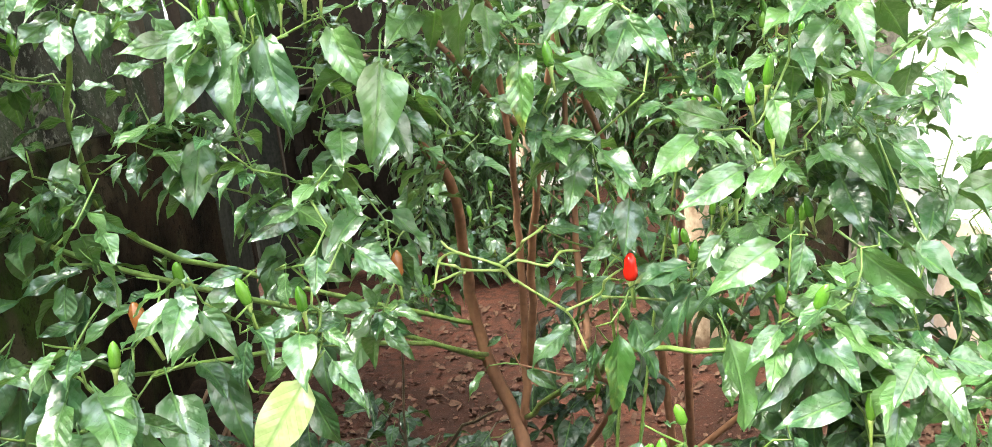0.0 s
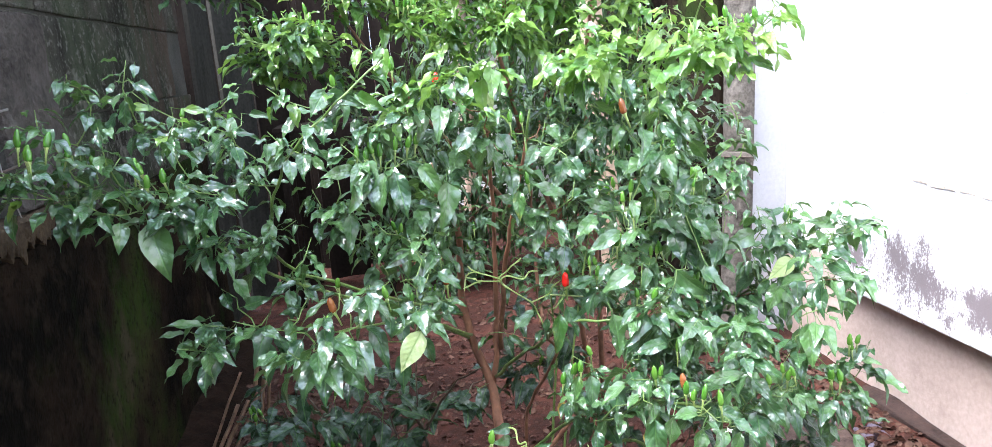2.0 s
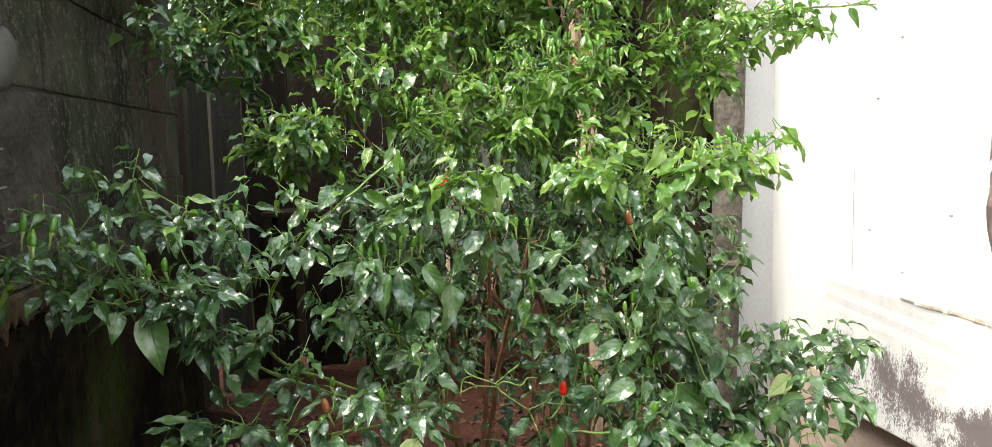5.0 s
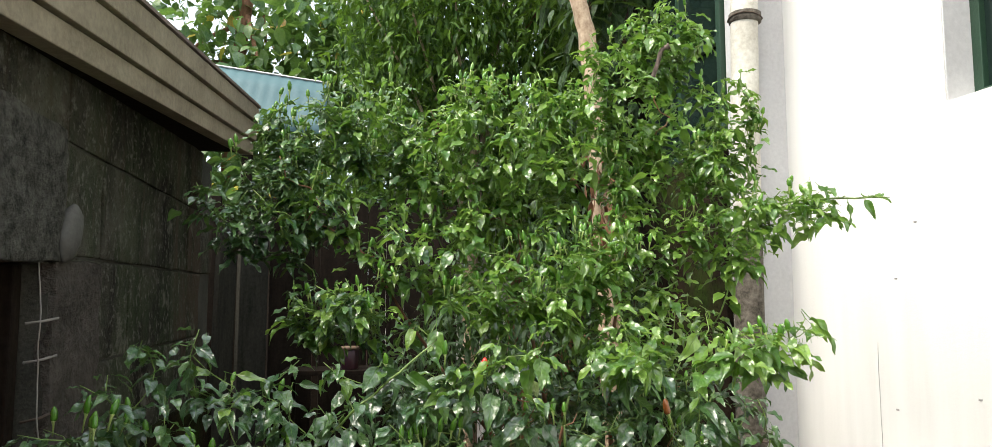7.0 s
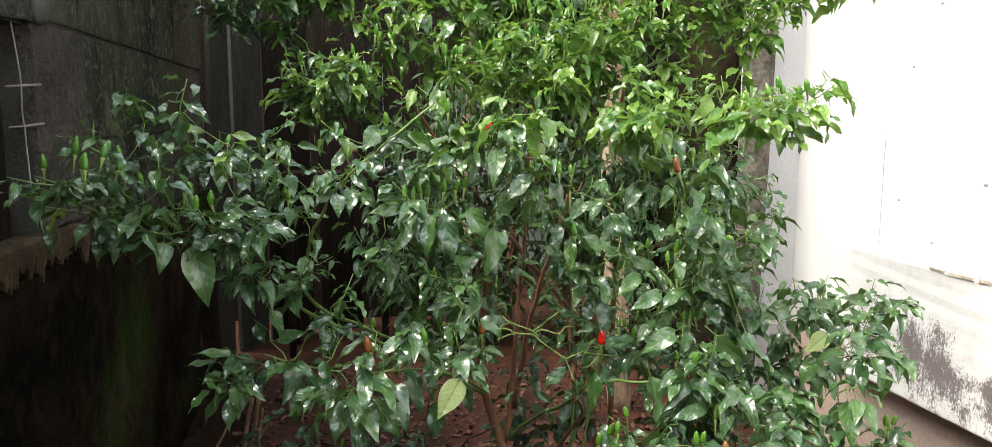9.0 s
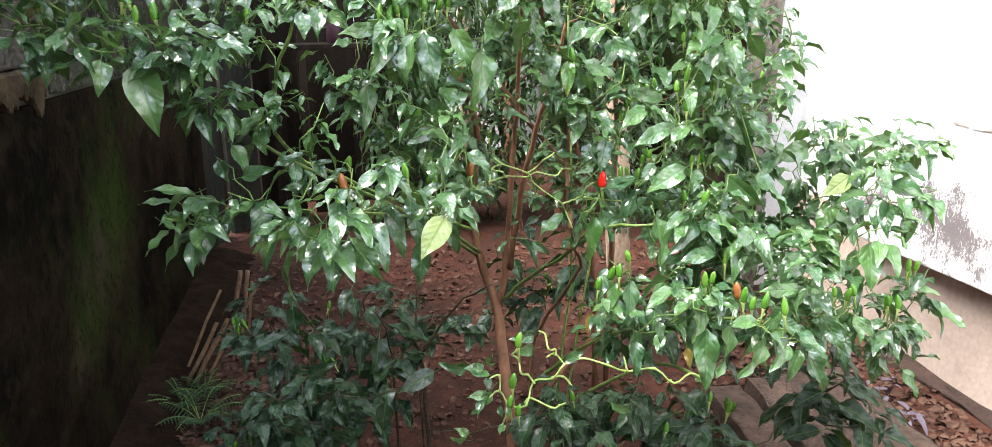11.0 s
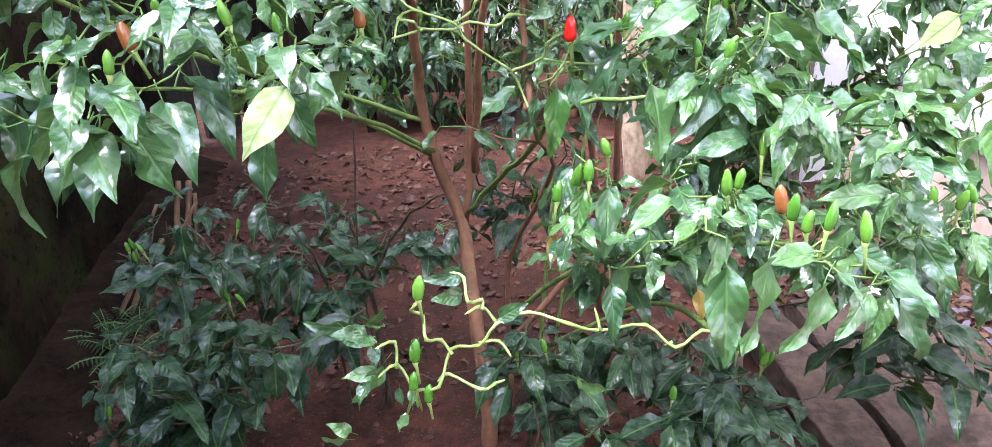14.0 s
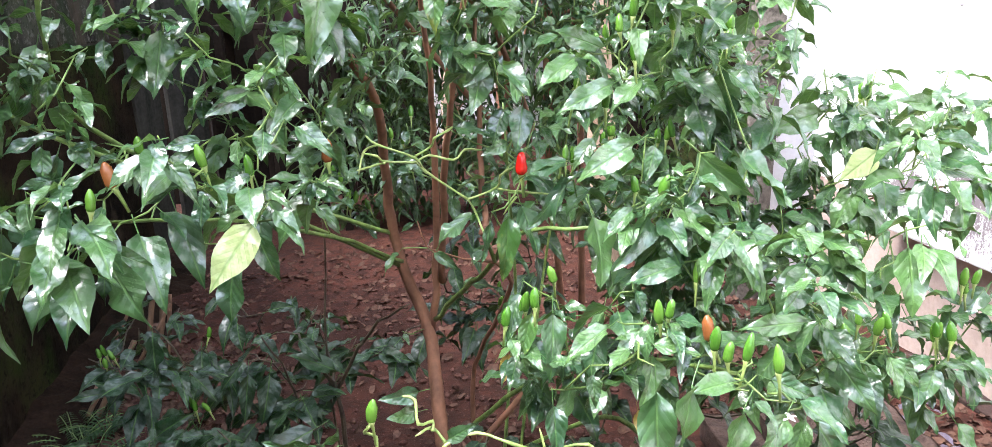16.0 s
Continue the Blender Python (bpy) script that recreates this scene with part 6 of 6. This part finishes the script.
tree("fine_leaved_tree", "dense dark tree with hanging fine leaves", [(0.5, 5.2, GROUND), (0.52, 5.2, 1.2), (0.55, 5.15, 2.9)], 0.07, BARK_PALE,
     [(0.20, 5.0, 3.25, 0.65, 0.35, 0.95, 130), (1.10, 5.1, 3.4, 0.55, 0.35, 1.0, 100), (0.75, 5.3, 2.0, 0.7, 0.3, 0.5, 80), (0.10, 5.1, 2.2, 0.5, 0.3, 0.45, 60), (1.15, 5.0, 2.4, 0.4, 0.3, 0.5, 50)], SLIM, LEAF_FINE, 6, 0.092, 50, 0.165)
tree("dark_hedge", "dense dark shrub filling the alley behind the bushes", [(0.85, 3.7, GROUND), (0.87, 3.7, 0.5), (0.85, 3.68, 1.0)], 0.03, STEM_BROWN,
     [(0.92, 3.6, 0.95, 0.42, 0.25, 0.85, 90), (0.40, 3.8, 0.9, 0.4, 0.25, 0.45, 44), (0.25, 3.75, 0.45, 0.45, 0.2, 0.5, 50)], SLIM, LEAF_HEDGE, 8, 0.085, 26, 0.11)
# Leaf mass added to close bright sky gaps with darkness.
tree("added_dark_tree", "added dark leaf mass filling sky gaps behind the fine-leaved tree", [(0.95, 5.9, GROUND), (0.95, 5.9, 1.5), (0.9, 5.85, 3.2)], 0.06, STEM_BROWN,
     [(0.75, 5.8, 2.9, 1.1, 0.15, 1.1, 110), (0.1, 5.7, 2.5, 0.5, 0.15, 0.6, 40), (1.12, 3.75, 2.75, 0.16, 0.2, 0.75, 44)], SLIM, LEAF_HEDGE, 18, 0.17, 22, 0.15)
trunk_tree = tree("slender_tree", "slender pale-barked tree rising through the chili bush", [(0.90, 2.80, GROUND - 0.03), (0.83, 2.70, 0.8), (0.765, 2.62, 1.6), (0.715, 2.60, 2.2), (0.655, 2.60, 2.6), (0.60, 2.62, 3.8)], 0.052, BARK_PALE,
                  [(0.6, 2.65, 3.9, 0.5, 0.4, 0.35, 12)], SLIM, LEAF_FINE, 7, 0.10, 20, 0.12)

rng = random.Random(17)
hung = [(leaf_pose(Vector((0.745 + rng.gauss(0, 0.035), 2.54 + rng.gauss(0, 0.02), 1.44 + 0.38 * i / 36)), rng.uniform(3.6, 5.8), rng.uniform(0.8, 1.5), rng.uniform(-0.8, 0.8), rng.uniform(0.08, 0.13)), rng.randrange(2)) for i in range(36)]
joined_leaves("dead_leaves", hung, SLIM, RUSTY_LEAF, trunk_tree, "rust-brown dead leaves hanging on the trunk")

# ---- wood, slabs and litter ----
log = thing("forked_log", "forked dead grey-brown log leaning on the ledge", "log", (1.50, 0.95, GROUND))
def rough_log(name, points, radii, label=""):
    """A knotty length of dead wood whose upper end is broken into splinters."""
    pts = curve_points(points, 9, 0.004)
    rad = np.interp(np.linspace(0, 1, len(pts)), np.linspace(0, 1, len(radii)), radii).tolist()
    verts, faces = tube_data(pts, rad, 14)
    for i, v in enumerate(verts):
        ring_at, spoke = i // 14, i % 14
        out = v - pts[ring_at]
        groove = 0.10 * math.sin(spoke * 2.7) + 0.16 * noise.noise(Vector((spoke * 1.3, v.z * 5, 2))) + 0.10 * noise.noise(v * 60)
        verts[i] = pts[ring_at] + out * (1 + groove)
        if ring_at == len(pts) - 1:
            verts[i].z += 0.030 * noise.noise(Vector((spoke * 2.3, 3, 1))) + (0.018 if spoke % 3 else -0.02)
    me = bpy.data.meshes.new(name)
    me.from_pydata(verts, [], faces)
    return linked(name, me, DEAD_WOOD, log, label)


rough_log("log_stem", [(0.0, -0.10, 0.0), (-0.265, -0.02, 0.838), (-0.302, 0.0, 0.944), (-0.341, 0.0, 1.034), (-0.413, 0.0, 1.112), (-0.436, 0.0, 1.214)], [0.046, 0.040, 0.036, 0.024, 0.005])
rough_log("log_fork", [(-0.322, 0.0, 1.0), (-0.318, 0.02, 1.09), (-0.335, 0.03, 1.17), (-0.384, 0.04, 1.283)], [0.034, 0.031, 0.026, 0.022], "split broken fork")
for i, (x, y, turn, w, tilt) in enumerate(((0.862, 1.40, -3, 0.055, 6), (1.10, 1.42, -4, 0.155, -4))):
    sl = part("concrete_slab", box(-w, w, -0.55, 0.36, 0, 0.055, 0.016, None, 0.013, 22), CONCRETE_SLAB)
    sl.matrix_basis = Matrix.Translation((x, y, GROUND + 0.015 + 0.012 * i)) @ Matrix.Rotation(radians(turn), 4, "Z") @ Matrix.Rotation(radians(tilt), 4, "Y")
    tagged(sl, "damp brown concrete slab lying on the earth", "slab", "concrete slabs")
tagged(tube("broken_stake", curve_points([(0.672, 1.40, GROUND - 0.04), (0.664, 1.385, -0.06), (0.655, 1.37, 0.03), (0.652, 1.368, 0.055)], 4, 0.004), [0.018] * 12 + [0.013], DEAD_WOOD, None, "", 9), "short broken grey stake standing in the earth", "stake")
rng = random.Random(9)
for i, (x, y, tx, ty, tall, thick) in enumerate(((-0.60, 2.30, -0.555, 2.36, 0.31, 0.008), (-0.585, 2.33, -0.535, 2.38, 0.30, 0.0075), (-0.57, 2.36, -0.528, 2.39, 0.26, 0.006), (-0.60, 2.36, -0.545, 2.42, 0.29, 0.007),
                                                (-0.715, 2.12, -0.61, 2.20, 0.19, 0.0065), (-0.69, 2.14, -0.575, 2.20, 0.20, 0.0075), (-0.66, 2.20, -0.50, 2.30, 0.26, 0.005), (-0.73, 2.20, -0.62, 2.34, 0.24, 0.005))):
    g = ground_height(x, y) - 0.012
    mid = (x * 0.5 + tx * 0.5 + rng.gauss(0, 0.004), y * 0.5 + ty * 0.5, g + tall * 0.52)
    st = tube("dry_stick", curve_points([(x, y, g), mid, (tx, ty, g + tall)], 4, 0.003), thick, DRY_CANE, None, "", 7)
    tagged(st, "dry brown cane leaning near the block wall", "stick", "dry canes")

rng = random.Random(12)
for x, y, tall in ((-0.62, 1.92, 0.75), (-0.69, 2.02, 0.7), (-0.64, 2.08, 0.6)):
    fern = thing("small_fern", "small green fern at the wall's foot", "fern", (x, y, ground_height(x, y)), "ferns")
    fern.scale = (tall, tall, tall)
    for i in range(9):
        a = i * 0.7 + rng.random()
        line = [Vector((math.cos(a) * 0.13 * t, math.sin(a) * 0.13 * t, 0.14 * t - 0.07 * t * t)) for t in (0, 0.35, 0.7, 1.0, 1.3)]
        tube("frond_stem", line, 0.0016, STEM_GREEN, fern)
        blades = []
        for s in range(10):
            t = 0.25 + 0.1 * s
            p = Vector((math.cos(a) * 0.13 * t, math.sin(a) * 0.13 * t, 0.14 * t - 0.07 * t * t))
            for sd in (1.3, -1.3):
                blades.append((leaf_pose(p, a + sd, 0.1, 0, 0.045 * (1.25 - t * 0.7)), 0))
        joined_leaves("frond", blades, SLIM, LEAF_HEDGE, fern)

for k, (x, y) in enumerate(((1.34, 1.68), (1.14, 1.20), (1.33, 1.54), (0.93, 1.02))):
    zeb = thing("striped_plant", "small purple plant with silver-striped leaves", "plant", (x, y, ground_height(x, y)), "striped plants")
    me = leaf_mesh("leaf", SLIM[1], PURPLE)
    for i in range(11):
        lf = new("leaf", me)
        lf.parent = zeb
        lf.matrix_basis = leaf_pose(Vector((rng.gauss(0, 0.025), rng.gauss(0, 0.025), 0.03 + 0.03 * rng.random())), rng.random() * 6.28, rng.uniform(-0.5, 0.5), 0, rng.uniform(0.045, 0.07))


def litter():
    rng = random.Random(21)
    items = []
    for _ in range(5200):
        x, y = rng.uniform(-0.8, 1.5), rng.uniform(0.6, 3.4)
        if rng.random() > 0.012 + 0.5 * (x > 0.95 or x < -0.5 or y > 1.75 or (x > 0.25 and y > 1.35)):
            continue
        items.append((leaf_pose(Vector((x, y, ground_height(x, y) + 0.006)), rng.random() * 6.28, rng.uniform(-0.2, 0.15), rng.uniform(-0.9, 0.9), rng.uniform(0.02, 0.05)), rng.randrange(6)))
    for _ in range(1900):
        x, y = 1.52 - 0.62 * rng.random() ** 1.3, rng.uniform(0.6, 2.4)
        items.append((leaf_pose(Vector((x, y, ground_height(x, y) + 0.004)), rng.random() * 6.28, rng.uniform(-0.2, 0.15), rng.uniform(-0.9, 0.9), rng.uniform(0.02, 0.05)), rng.randrange(6)))
    for _ in range(1900):
        x, y = -0.82 + 0.55 * rng.random() ** 1.2, rng.uniform(0.9, 2.6)
        items.append((leaf_pose(Vector((x, y, ground_height(x, y) + 0.004)), rng.random() * 6.28, rng.uniform(-0.2, 0.15), rng.uniform(-0.9, 0.9), rng.uniform(0.02, 0.05)), rng.randrange(6)))
    ob = joined_leaves("leaf_litter", items, SHAPES, DRY_LEAF)
    tagged(ob, "dry brown fallen leaves scattered on the earth", "leaf litter")
    V, F = [], []
    base = bmesh.new()
    bmesh.ops.create_icosphere(base, subdivisions=1, radius=1.0)
    bv, bf = [v.co.copy() for v in base.verts], [tuple(v.index for v in f.verts) for f in base.faces]
    base.free()
    for _ in range(3600):
        x, y = rng.uniform(-0.75, 1.5), rng.uniform(0.7, 3.2)
        r = 0.002 + 0.011 * rng.random() ** 3
        o, k = Vector((x, y, ground_height(x, y) + r * 0.3)), len(V)
        sx, sy, sz = (rng.uniform(0.7, 1.4) for _ in range(3))
        V.extend(o + Vector((v.x * sx, v.y * sy, v.z * sz * 0.7)) * r for v in bv)
        F.extend(tuple(k + i for i in f) for f in bf)
    me = bpy.data.meshes.new("pebbles")
    me.from_pydata(V, [], F)
    tagged(linked("pebbles", me, STONE), "small stones and clods on the red earth", "pebbles", kind="stuff")


litter()

# ---- the wall's blocks, each a piece of its own ----
rng = random.Random(2)
variants = []
for i in range(6):
    b = box(-0.006, 0.009, -0.249, 0.249, -0.1255, 0.1255, 0.006, None, 0.005, 4)
    me = bpy.data.meshes.new("block")
    b.to_mesh(me)
    b.free()
    me.materials.append(BLOCK)
    variants.append(me)
for row in range(4):
    z = 0.910 + row * 0.257
    for col in range(-8, 5):
        y = col * 0.502 + (0.25 if row % 2 else 0.0) + 0.117
        if y > FAR_END - 0.2 or (HOLE[0] - 0.25 < y < HOLE[1] + 0.20 and row < 2):
            continue
        bl = new("block", variants[rng.randrange(6)])
        bl.parent = wall_left
        bl.location = (rng.uniform(-0.002, 0.002), y, z)
        bl.rotation_euler = (0, rng.gauss(0, 0.002), rng.gauss(0, 0.002))
